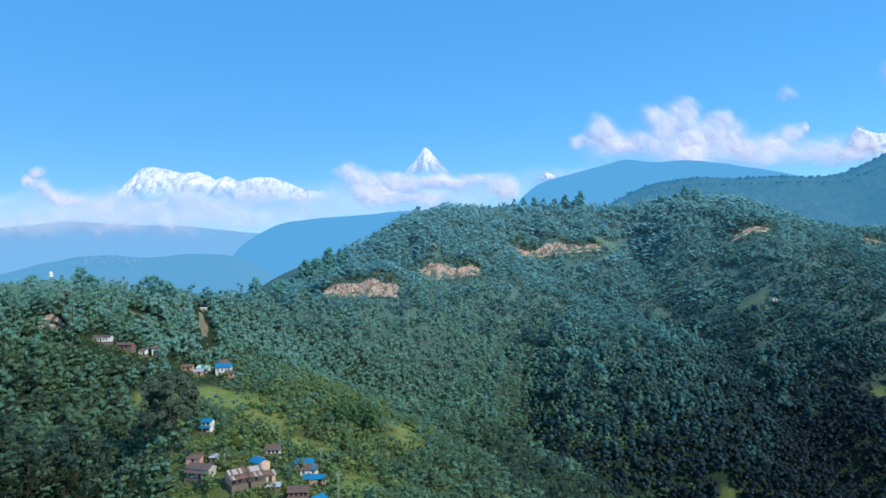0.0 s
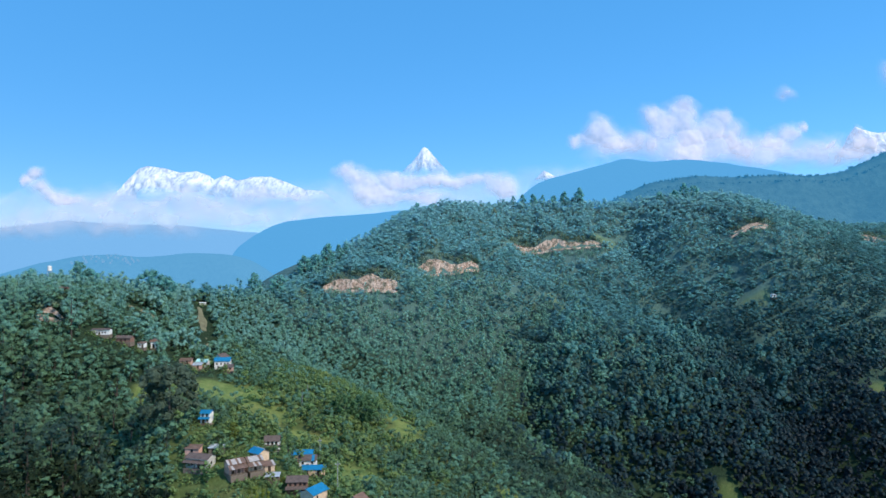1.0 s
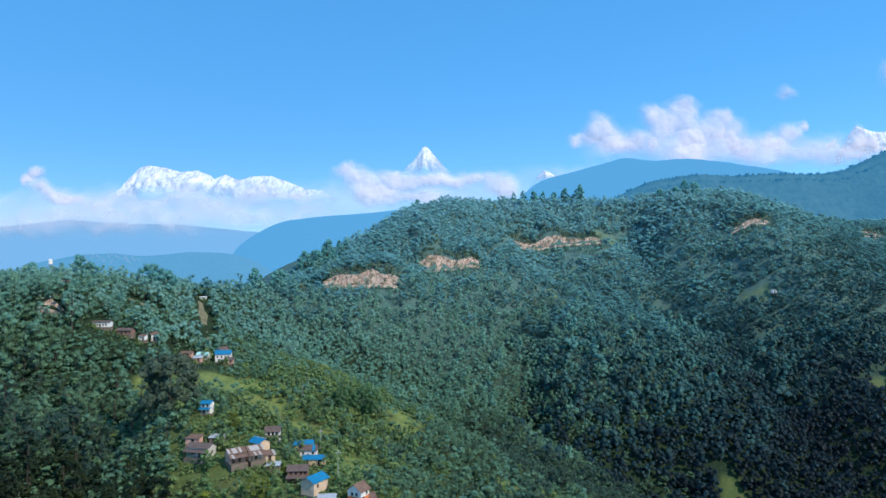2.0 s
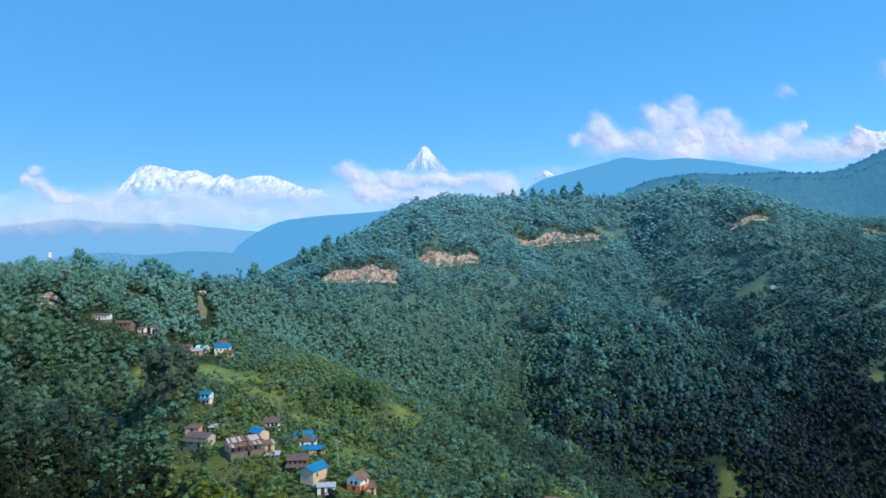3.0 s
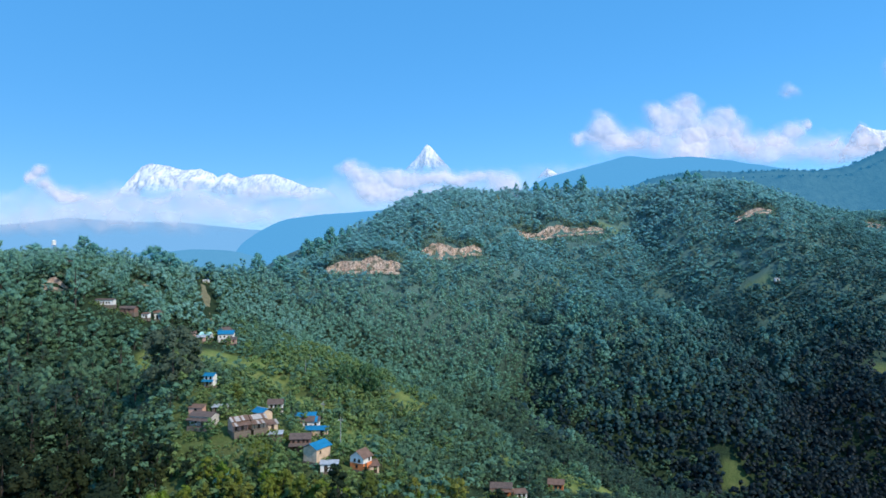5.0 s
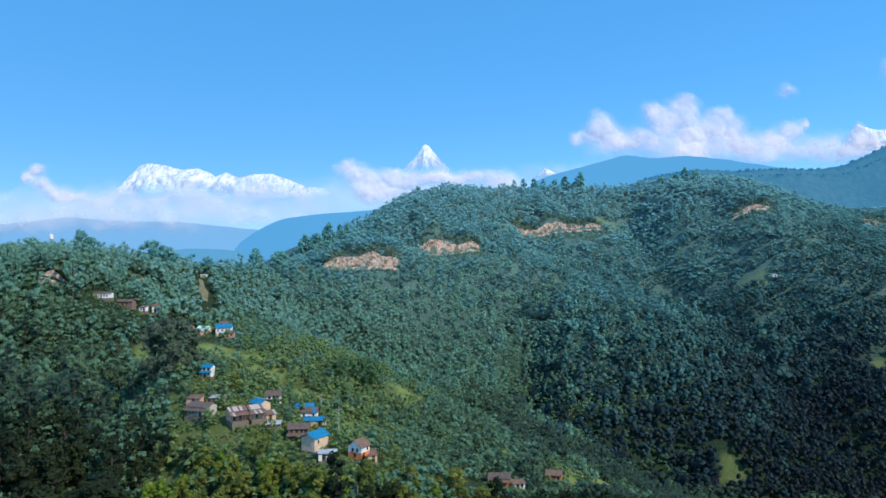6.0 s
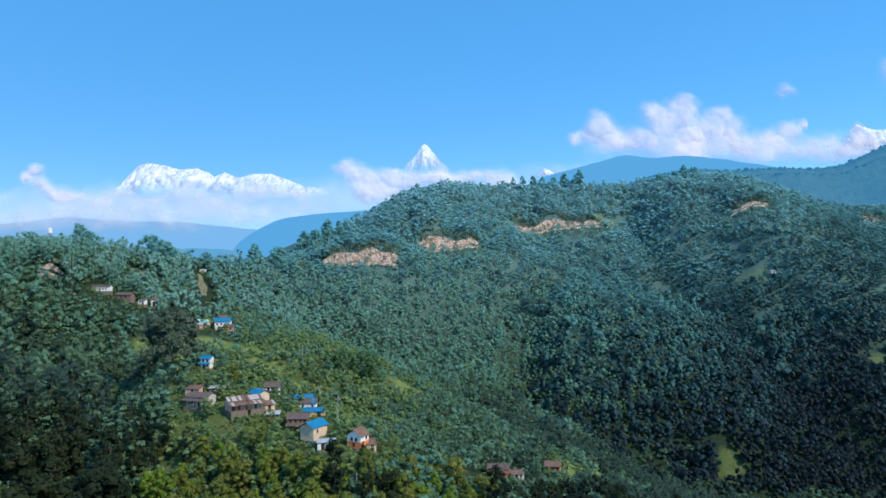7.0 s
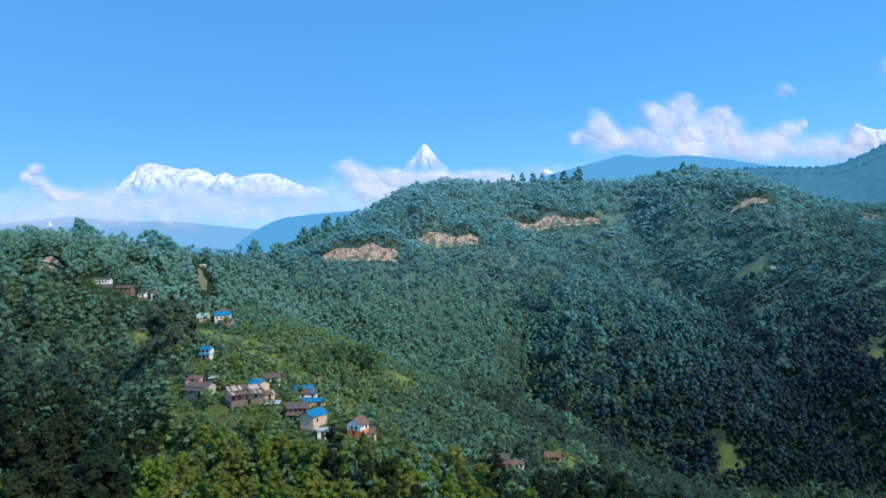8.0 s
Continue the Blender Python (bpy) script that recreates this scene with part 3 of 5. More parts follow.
def cloud(puffs, dist, label, gain=1.0, seed=0, step=1.3):
    """One cloud from its puffs: (across, up, half-width, half-height) in thousandths of the distance."""
    p = np.array(puffs, float)
    lo, hi = (p[:, 0] - 1.9 * p[:, 2]).min(), (p[:, 0] + 1.9 * p[:, 2]).max()
    bo, to = (p[:, 1] - 1.9 * p[:, 3]).min(), (p[:, 1] + 1.9 * p[:, 3]).max()
    A, B = np.meshgrid(np.arange(lo, hi, step), np.arange(bo, to, step))
    wa, wb = A + 9 * fbm(seed, A, B, 30, 5), B + 8 * fbm(seed + 1, A, B, 26, 5)
    thick, relief = np.zeros(A.shape), np.zeros(A.shape)
    for cx, cz, rx, rz in puffs:
        r2 = ((wa - cx) / rx) ** 2 + ((wb - cz) / rz) ** 2
        thick = 1 - (1 - thick) * (1 - np.exp(-1.15 * r2))
        relief = np.maximum(relief, np.sqrt(np.clip(1.6 - r2, 0, None)) * min(rx, rz))
    relief = relief * 0.5 + 2.0 * fbm(seed + 2, A, B, 26, 3)
    s = dist / 1000
    thick = np.clip(thick * 1.12 - 0.12, 0, 1)
    ob = tagged(new("backdrop_cloud", sheet_mesh("backdrop_cloud", A * s, dist - relief * s, B * s + EYE_Z)), label, "cloud", kind="structure")
    at = ob.data.attributes.new("thick", "FLOAT", "POINT")
    at.data.foreach_set("value", thick.ravel().astype(np.float32))
    ob.data.materials.append(cloud_material("cloud", gain))
    ob.visible_shadow = False
    bm = bmesh.new()
    bm.from_mesh(ob.data)
    layer = bm.verts.layers.float["thick"]
    bmesh.ops.delete(bm, geom=[v for v in bm.verts if v[layer] < 0.015], context="VERTS")
    bm.to_mesh(ob.data)
    bm.free()
    return ob


cloud([(-598, 168 - 30, 14, 12), (-612, 128, 12, 10), (-590, 112, 20, 12), (-570, 100, 26, 14), (-548, 95, 18, 10)], 4300, "small white cloud beside the snow massif", 0.9, 101)
cloud([(-420, 94, 70, 10), (-500, 88, 60, 14), (-382, 86, 22, 20), (-374, 102, 12, 12), (-280, 98, 26, 14), (-268, 110, 14, 9), (-330, 88, 60, 14), (-220, 98, 40, 8)], 4280, "band of thin cloud along the foot of the massif", 0.46, 111)
cloud([(-142, 140, 17, 12), (-128, 128, 22, 14), (-112, 112, 26, 18), (-90, 104, 34, 14), (-60, 122, 48, 14), (-20, 126, 60, 12), (40, 124, 60, 12), (86, 118, 26, 16), (92, 108, 18, 12), (-40, 98, 60, 10)], 4300, "hazy cloud bank below the pointed peak", 0.85, 121)
cloud([(234, 200, 24, 20), (222, 186, 18, 13), (246, 184, 18, 18), (196, 184, 14, 10), (268, 180, 18, 12), (284, 188, 16, 13), (304, 178, 13, 20), (308, 221, 19, 18), (330, 208, 26, 20), (358, 229, 23, 18), (350, 210, 26, 22), (408, 213, 19, 17), (392, 200, 24, 18), (429, 194, 21, 24), (443, 172, 16, 16), (367, 186, 22, 19),
       (367, 158, 24, 20), (368, 140, 22, 14), (483, 180, 24, 13), (508, 190, 20, 14), (530, 203, 13, 10), (569, 176, 9, 7), (612, 184, 16, 15), (632, 178, 16, 14)], 4300, "towering white cumulus cloud above the blue hill", 0.82, 131)
cloud([(260, 172, 60, 16), (330, 176, 60, 26), (400, 172, 60, 26), (470, 164, 60, 18), (540, 162, 60, 16), (600, 164, 50, 14)], 4340, "thin veil of cloud round the foot of the cumulus", 0.62, 181, 2.0)
cloud([(513, 256, 14, 11), (505, 248, 10, 7)], 4300, "faint small cloud in the blue sky", 0.5, 141)
cloud([(655, 280, 12, 26)], 4300, "faint wisp of cloud", 0.5, 151)


# haze drawn as two thin glowing cloud sheets, before and behind the far ranges
cloud([(-720, 58, 110, 20), (-600, 62, 110, 20), (-480, 66, 110, 20), (-380, 66, 90, 20), (-290, 66, 70, 18), (-210, 72, 60, 16)], 3580, "thin pale haze over the crest of the far hills", 0.5, 171, 4.0)
cloud([(-700, 78, 150, 26), (-520, 84, 150, 26), (-340, 86, 150, 26), (-160, 92, 150, 28), (20, 100, 150, 28), (200, 120, 120, 24), (420, 165, 140, 20), (560, 170, 120, 24)], 4640, "long pale band of haze along the foot of the snow range", 0.34, 161, 4.0)

# ---- trees ----
ICO_V = np.array([(1, 0, 0), (-1, 0, 0), (0, 1, 0), (0, -1, 0), (0, 0, 1), (0, 0, -1)], float)
ICO_F = np.array([(0, 2, 4), (2, 1, 4), (1, 3, 4), (3, 0, 4), (2, 0, 5), (1, 2, 5), (3, 1, 5), (0, 3, 5)])


def leaf_mass():
    """A rough ball of leaves: twelve points, twenty faces."""
    bm = bmesh.new()
    bmesh.ops.create_icosphere(bm, subdivisions=1, radius=1.0)
    v = np.array([p.co[:] for p in bm.verts])
    f = np.array([[p.index for p in face.verts] for face in bm.faces])
    bm.free()
    return v, f


MASS_V, MASS_F = leaf_mass()


def rand_unit(rng, n):
    v = rng.normal(size=(n, 3))
    return v / np.linalg.norm(v, axis=1)[:, None]


def crown_shape(rng, height, width, clumps, leaves, leaf, base=0.28, taper=0.3, core=0.80, lump=1.0):
    """Leaves and leaf masses of one crown: vertices, triangles, and which triangles are rounded."""
    V, F, S, n0 = [], [], [], 0
    zc, hz = height * (1 + base) / 2, height * (1 - base) / 2
    for i in range(clumps):
        zz = -0.9 + 1.85 * ((i + rng.uniform(0.1, 0.9)) / clumps)
        rad = math.sqrt(max(0.06, 1 - zz * zz)) * (1 - taper * max(0, zz))
        ang = i * 2.4 + rng.uniform(-0.9, 0.9)
        out = rng.uniform(0.34, 0.92) * rad
        c = np.array([math.cos(ang) * out * width / 2, math.sin(ang) * out * width / 2, zc + zz * hz * 0.84])
        r = width * rng.uniform(0.13, 0.25) * lump
        sq = np.array([1, 1, rng.uniform(0.75, 1.15)])
        mv, mf = (ICO_V, ICO_F) if core < 0.7 and core != 0.56 else (MASS_V, MASS_F)
        vv = mv * (1 + rng.uniform(-0.34, 0.26, (len(mv), 1))) * r * core * sq + c
        V.append(vv)
        F.append(mf + n0)
        S.append(np.zeros(len(mf), bool))
        n0 += len(vv)
        d = rand_unit(rng, leaves)
        d[:, 2] = np.where(d[:, 2] < -0.25, -d[:, 2], d[:, 2])
        p = c + d * r * sq * (core + rng.uniform(-0.10, 0.38, (leaves, 1)))
        nrm = d + np.array([0, 0, 0.35]) + 0.42 * rand_unit(rng, leaves)
        nrm /= np.linalg.norm(nrm, axis=1)[:, None]
        t1 = np.cross(nrm, rand_unit(rng, leaves))
        t1 /= np.linalg.norm(t1, axis=1)[:, None] + 1e-9
        t2 = np.cross(nrm, t1)
        s = leaf * rng.uniform(0.55, 1.4, (leaves, 1))
        tri = np.stack([p + t1 * s, p - 0.5 * t1 * s + 0.8 * t2 * s, p - 0.5 * t1 * s - 0.8 * t2 * s], 1).reshape(-1, 3)
        V.append(tri)
        F.append(np.arange(leaves * 3).reshape(-1, 3) + n0)
        S.append(np.zeros(leaves, bool))
        n0 += leaves * 3
    return np.concatenate(V), np.concatenate(F), np.concatenate(S)


def tube(points, radii, sides):
    """A tapered limb through the points."""
    V, F = [], []
    for k, (p, r) in enumerate(zip(points, radii)):
        for j in range(sides):
            a = 6.283 * j / sides
            V.append((p[0] + r * math.cos(a), p[1] + r * math.sin(a), p[2]))
        if k:
            for j in range(sides):
                a, b = (k - 1) * sides + j, (k - 1) * sides + (j + 1) % sides
                F += [(a, b, b + sides), (a, b + sides, a + sides)]
    return np.array(V), np.array(F)


def trunk_shape(rng, height, width, limbs, sides=5):
    """A tapered trunk with limbs that reach into the crown."""
    lean = rng.uniform(-0.05, 0.05, 2) * height
    pts = [np.array([0, 0, -0.8]), np.array([lean[0] * .4, lean[1] * .4, height * 0.3]), np.array([lean[0], lean[1], height * 0.8])]
    r = 0.022 * height
    V, F = tube(pts, [r * 1.25, r * 0.8, r * 0.2], sides)
    for i in range(limbs):
        a = i * 2.4 + rng.uniform(0, 1)
        z = height * rng.uniform(0.28, 0.5)
        s = pts[1] * (z / (height * 0.3)) if z < height * 0.3 else pts[1] + (pts[2] - pts[1]) * (z / height - 0.3) / 0.5
        e = s + np.array([math.cos(a) * width * 0.3, math.sin(a) * width * 0.3, height * 0.25])
        v2, f2 = tube([s, (s + e) / 2 + np.array([0, 0, -0.15]), e], [r * 0.5, r * 0.35, r * 0.1], 4)
        F = np.concatenate([F, f2 + len(V)])
        V = np.concatenate([V, v2])
    return V, F


def tri_mesh(name, V, F, tint=None, index=None, rounded=None):
    me = bpy.data.meshes.new(name)
    me.vertices.add(len(V))
    me.vertices.foreach_set("co", np.ascontiguousarray(V, np.float32).ravel())
    me.loops.add(F.size)
    me.loops.foreach_set("vertex_index", np.ascontiguousarray(F, np.int32).ravel())
    me.polygons.add(len(F))
    me.polygons.foreach_set("loop_start", np.arange(0, F.size, 3, dtype=np.int32))
    if index is not None:
        me.polygons.foreach_set("material_index", np.ascontiguousarray(index, np.int32))
    if rounded is not None:
        me.polygons.foreach_set("use_smooth", np.ascontiguousarray(rounded, bool))
    me.update(calc_edges=True)
    if tint is not None:
        a = me.attributes.new("tint", "FLOAT", "FACE")
        a.data.foreach_set("value", np.ascontiguousarray(tint, np.float32))
    return me


rng = np.random.RandomState(7)
# height, width, base, taper of the kinds of tree
KINDS = {"round": (8.5, 6.8, 0.10, 0.25), "oval": (10.5, 5.8, 0.12, 0.45), "tall": (13.0, 5.2, 0.16, 0.5), "spread": (9.0, 8.4, 0.18, 0.2), "great": (9.6, 9.0, 0.14, 0.15), "bush": (3.4, 3.6, 0.02, 0.3), "feathery": (8.0, 4.6, 0.1, 0.1)}


def template(kind, level):
    h, w, base, taper = KINDS[kind]
    clumps, leaves, leaf, limbs = {"near": (26, 44, 0.25, 4), "mid": (11, 24, 0.30, 2), "far": (7, 17, 0.42, 0), "clear": (8, 9, 0.33, 0)}[level]
    if kind == "bush":
        clumps, leaves, leaf = 4, 12, leaf * 0.85
    if kind == "feathery":
        clumps, leaf = clumps + 4, leaf * 0.9
    if kind == "great":
        clumps, leaves, leaf = 60, 60, 0.19
    crown = crown_shape(rng, h, w, clumps, leaves, leaf, base, taper, 0.52 if kind == "bush" else {"near": 0.56, "mid": 0.60, "far": 0.66, "clear": 0.84}[level], 0.62 if kind == "great" else {"near": 1.0, "mid": 1.08, "far": 1.2, "clear": 1.15}[level])
    tv, tf = trunk_shape(rng, h * (0.6 if level in ("far", "clear") else 1.0), w, limbs, {"near": 6, "mid": 4, "far": 3, "clear": 3}[level])
    return crown, (tv, tf, np.ones(len(tf), bool))


SHAPES = {(k, lv): [template(k, lv) for _ in range(5)] for k in KINDS for lv in ("near", "mid", "far", "clear") if k != "great" or lv == "near"}


def forest(name, label, spots, material, category="trees", spread=1.0, flat=1.0):
    """One stand of trees as a single mesh. spots: (x, y, z, kind, level, scale, turn, tint, variant); spread, flat: wider and lower crowns."""
    V, F, T, I, R, n0 = [], [], [], [], [], 0
    for n, (x, y, z, kind, level, s, turn, tint, variant) in enumerate(spots):
        crown, trunk = SHAPES[kind, level][(variant + 2 * (n % 2)) % 5]
        wide = s * spread * (0.86 + 0.07 * (n * 7 % 5))
        c, sn = math.cos(turn) * wide, math.sin(turn) * wide
        rot = np.array([[c, -sn, 0], [sn, c, 0], [0, 0, s * flat]])
        for (v, f, round_faces), mi in ((crown, 0), (trunk, 1))[:1 if kind == "bush" else 2]:
            V.append(v @ rot.T + (x, y, z))
            F.append(f + n0)
            T.append(np.full(len(f), tint))
            I.append(np.full(len(f), mi))
            R.append(round_faces)
            n0 += len(v)
    ob = tagged(new(name, tri_mesh(name, np.concatenate(V), np.concatenate(F), np.concatenate(T), np.concatenate(I), np.concatenate(R))), label, category, kind="stuff")
    ob.data.materials.append(material)
    ob.data.materials.append(M_BARK)
    return ob


def scatter(x0, x1, y0, y1, gap, seed):
    r = np.random.RandomState(seed)
    xs, ys = np.meshgrid(np.arange(x0, x1, gap), np.arange(y0, y1, gap))
    xs = xs + (np.arange(xs.shape[0]) % 2)[:, None] * gap / 2
    x = (xs + r.uniform(-0.38, 0.38, xs.shape) * gap).ravel()
    y = (ys + r.uniform(-0.38, 0.38, ys.shape) * gap).ravel()
    return x, y, r


BLOCKED = [(hx, hy, hr) for hx, hy, hr in FREE]


def keep(x, y, allow=0.0, near=1.0):
    ok = openness(x, y) <= allow
    for bx, by, br in BLOCKED:
        ok &= (x - bx) ** 2 + (y - by) ** 2 > (br * near) ** 2
    return ok & ~in_scar(x, y)


def pick(r, names, chances):
    return names[r.choice(len(names), p=chances)]


def in_view(x, y):
    """The wedge of land within the camera's view, with a margin."""
    return np.abs(x) < 0.665 * y + 12


def crest_y(x):
    pts = sorted((a, b) for a, b, _ in CREST)
    return np.interp(x, [p[0] for p in pts], [p[1] for p in pts])


def sight_room(x, y, z):
    """How tall growth may stand under the camera's sight lines to farm, fields and houses; free elsewhere."""
    room = 99.0
    if 0.02 < x / y < 0.20 and y < 179:
        room = 81.5 - 54.5 * y / 181 - z
    if 0.14 < x / y < 0.33 and y < 216:
        room = min(room, 89.0 - 74 * y / 222 - z)
    for lo, hi, y0, y1, base in ((-0.405, -0.305, 205, 258, 57.2), (-0.53, -0.44, 185, 238, 73.0), (-0.44, -0.405, 190, 246, 67.5), (-0.365, -0.325, 172, 189, 53.4), (-0.60, -0.55, 195, 235, 79.3), (-0.565, -0.545, 240, 268, 84.0)):
        if lo < x / y < hi and y0 < y < y1:
            room = min(room, 84.5 - (84.5 - base) * y / (y1 + 1) - z)
    return max(0.8, room)


# ---- forest ----
hill_spots, spur_spots, slope_spots, near_spots, bush_spots, olive_spots = [], [], [], [], [], []
x, y, r = scatter(-330, 480, 114, 640, 4.4, 5)
z = land(x, y)
dens = waves(77, x, y, 60, 3)
ok = in_view(x, y) & (y < np.where(x < -140, 306, np.where(x < -95, 372, crest_y(x) + 11))) & keep(x, y)
on_hill = (y > 330 + 0.0 * x) | ((y > 300) & (x > 40))
for xi, yi, zi, hill, d in zip(x[ok], y[ok], z[ok], on_hill[ok], dens[ok]):
    tint, turn, variant = r.uniform(), r.uniform(0, 6.28), r.randint(3)
    s = r.uniform(0.72, 1.12)
    if hill:
        kind = pick(r, ("round", "oval", "tall", "spread"), (0.42, 0.38, 0.12, 0.08))
        # tint paints haze paler and bluer uphill, and shade darker towards the east
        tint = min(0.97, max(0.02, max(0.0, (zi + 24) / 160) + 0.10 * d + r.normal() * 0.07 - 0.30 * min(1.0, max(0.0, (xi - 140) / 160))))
        if r.uniform() < 0.006 + 0.18 * max(0.0, waves(88, xi, yi, 46, 2) - 0.42):
            olive_spots.append((xi, yi, zi - 0.3, "bush" if r.uniform() < 0.5 else "round", "far", s * r.uniform(0.6, 1.0), turn, r.uniform(), variant))
            continue
        if not before_bank(xi, yi) and r.uniform() < min(1.0, max(0.0, (125 - xi) / 110)) * min(1.0, max(0.0, (96 - zi) / 40)):      # greener leaves on the lower slopes, with less haze painted in
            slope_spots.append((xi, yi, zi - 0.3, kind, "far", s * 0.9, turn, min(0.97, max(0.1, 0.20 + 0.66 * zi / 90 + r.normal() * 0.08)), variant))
            continue
        if before_bank(xi, yi):
            s = r.uniform(0.35, 0.62)
            slope_spots.append((xi, yi, zi - 0.3, kind, "far", s, turn, 0.7, variant))
            continue
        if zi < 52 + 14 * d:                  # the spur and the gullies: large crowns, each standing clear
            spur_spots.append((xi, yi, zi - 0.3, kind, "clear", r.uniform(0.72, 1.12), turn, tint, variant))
        elif r.uniform() < 0.88:              # an even, close canopy higher up, its dark gaps closed as haze would soften them
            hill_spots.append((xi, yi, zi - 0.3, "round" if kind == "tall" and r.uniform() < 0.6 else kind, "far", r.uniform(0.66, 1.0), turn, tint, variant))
        continue
    sparse = -88 < xi < 25 and 160 < yi < 300
    kind = pick(r, ("round", "oval", "tall", "spread", "feathery"), (0.34, 0.28, 0.10, 0.13, 0.15))
    if -62 < xi < 14 and yi < 156 and r.uniform() < 0.42:      # light, feathery growth just below the houses
        kind = "feathery"
    if xi < -82 and yi < 235:                   # large crowns on the western slope
        if r.uniform() < 0.34:
            continue
        s *= r.uniform(1.1, 1.45)
    if sparse:
        if r.uniform() < 0.28:
            continue
        s *= 0.62
    low = sight_room(xi, yi, zi)
    if low < 2.5:
        continue
    s = min(s, low / KINDS[kind][0])
    if yi < 175:
        if yi < 152 and not -64 < xi < 12 and r.uniform() < 0.42:        # fewer, larger trees on the lower slope
            continue
        if -64 < xi < 12:                          # low enough to leave the houses above in view
            room = (46.0 + (163 - yi) * 0.23 if xi < -39 else (41.6 if xi < -30 else 40.4) + (155 - yi) * 0.25 if xi < -16 else 39.6 + (154 - yi) * 0.25) - zi + r.uniform(-1.5, 0.8)
            s = max(0.3, min(s, room / KINDS[kind][0]))
            near_spots.append((xi, yi, zi - 0.3, kind, "near", s, turn, tint, variant))
            continue
        near_spots.append((xi, yi, zi - 0.3, kind, "near", s * ((r.uniform(0.80, 1.02) if -64 < xi < 12 else r.uniform(1.0, 1.35) if low > 90 else 1.0) if yi < 152 else 0.92), turn, tint, variant))
    else:
        # tint paints haze paler and bluer with distance, darker on west and east flanks
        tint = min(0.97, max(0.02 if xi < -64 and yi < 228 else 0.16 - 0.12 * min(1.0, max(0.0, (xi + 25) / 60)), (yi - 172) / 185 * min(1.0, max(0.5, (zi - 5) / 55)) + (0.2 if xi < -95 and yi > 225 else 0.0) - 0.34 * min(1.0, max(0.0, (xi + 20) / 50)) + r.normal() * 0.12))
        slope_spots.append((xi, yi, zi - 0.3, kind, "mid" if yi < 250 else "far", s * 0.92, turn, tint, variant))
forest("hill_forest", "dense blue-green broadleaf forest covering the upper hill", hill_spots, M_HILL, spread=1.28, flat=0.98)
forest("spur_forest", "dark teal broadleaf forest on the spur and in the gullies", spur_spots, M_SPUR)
# shrubs along the foot and the upper edge of the earth banks
for bank in BANKS:
    (ax, ay), (bx, by), heights = bank
    ln = math.hypot(bx - ax, by - ay)
    ux, uy = (bx - ax) / ln, (by - ay) / ln
    for k in range(int(ln * 3.4)):
        u, above = r.uniform(-1, ln + 1), k % 3 > 0
        h = float(np.interp(u / ln, np.linspace(0, 1, len(heights)), heights))
        v = 0.30 * h + r.uniform(-0.4, 2.6) if above else -r.uniform(3.2, 9.0)
        px, py = ax + u * ux - v * uy, ay + u * uy + v * ux
        if above:
            brim = max(land_at(px, py), land_at(ax + u * ux + 0.6 * uy, ay + u * uy - 0.6 * ux) + 0.80 * h) - 0.2
            (olive_spots if k % 4 else slope_spots).append((px, py, brim, "bush", "far", r.uniform(0.45, 1.1), r.uniform(0, 6.28), r.uniform(0.5, 0.9), r.randint(3)))
        else:
            slope_spots.append((px, py, land_at(px, py) - 0.2, "round", "far", r.uniform(0.2, 0.5), r.uniform(0, 6.28), r.uniform(0.6, 0.9), r.randint(3)))
# light green orchard trees round the houses and fields
orchard_spots = []
x, y, r = scatter(-92, 34, 150, 292, 5.4, 13)
z = land(x, y)
okay = keep(x, y, 0.4, 0.8)
for xi, yi, zi, o in zip(x, y, z, okay):
    if o and r.uniform() < (0.58 if xi < -8 else 0.15):
        orchard_spots.append((xi, yi, zi - 0.2, pick(r, ("round", "feathery", "oval"), (0.5, 0.3, 0.2)), "mid", r.uniform(0.36, 0.74), r.uniform(0, 6.28), r.uniform(), r.randint(3)))
forest("hill_shrubs", "paler olive shrubs and trees scattered through the hill forest", olive_spots, M_OLIVE)
forest("orchard_trees", "small light green orchard trees among the fields and houses", orchard_spots, M_LIGHT)
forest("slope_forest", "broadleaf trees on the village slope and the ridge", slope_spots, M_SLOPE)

# the nearest trees, each a thing of its own
near_spots.sort(key=lambda s: s[1])
TREE = {}
for kind in ("round", "oval", "tall", "spread", "feathery", "great", "young", "broad"):
    for variant in range(1 if kind in ("great", "broad") else 3):
        (cv, cf, cs), (tv, tf, ts) = SHAPES[{"young": "oval", "broad": "great"}.get(kind, kind), "near"][variant]
        root = new("tree")
        crown = new("crown", tri_mesh("crown", cv, cf, np.zeros(len(cf)), rounded=cs))
        crown.data.materials.append({"feathery": M_BAMBOO, "great": M_GREAT, "young": M_YOUNG, "broad": M_BROAD}.get(kind, M_TREE))
        stem = new("trunk", tri_mesh("trunk", tv, tf, rounded=ts))
        stem.data.materials.append(M_BARK)
        crown.parent = stem.parent = root
        words = {"round": "round-crowned dark green broadleaf tree on the slope", "oval": "oval-crowned green broadleaf tree on the slope", "tall": "tall slender green tree on the slope",
                 "spread": "wide-spreading dark green tree on the slope", "feathery": "light yellow-green feathery tree on the slope", "great": "huge dark spreading tree", "broad": "broad green tree in the fields", "young": "olive-green young tree on the slope below the houses"}[kind]
        tagged(root, words, "tree", "trees below the village")
        TREE[kind, variant] = [root, False]


def plant(x, y, kind, s, turn, variant):
    entry = TREE[kind, variant]
    m = pose(x, y, land_at(x, y) - 0.3, 0, 0, math.degrees(turn)) @ Matrix.Scale(s, 4)
    if entry[1]:
        return copy_thing(entry[0], m)
    entry[0].matrix_basis, entry[1] = m, True
    return entry[0]


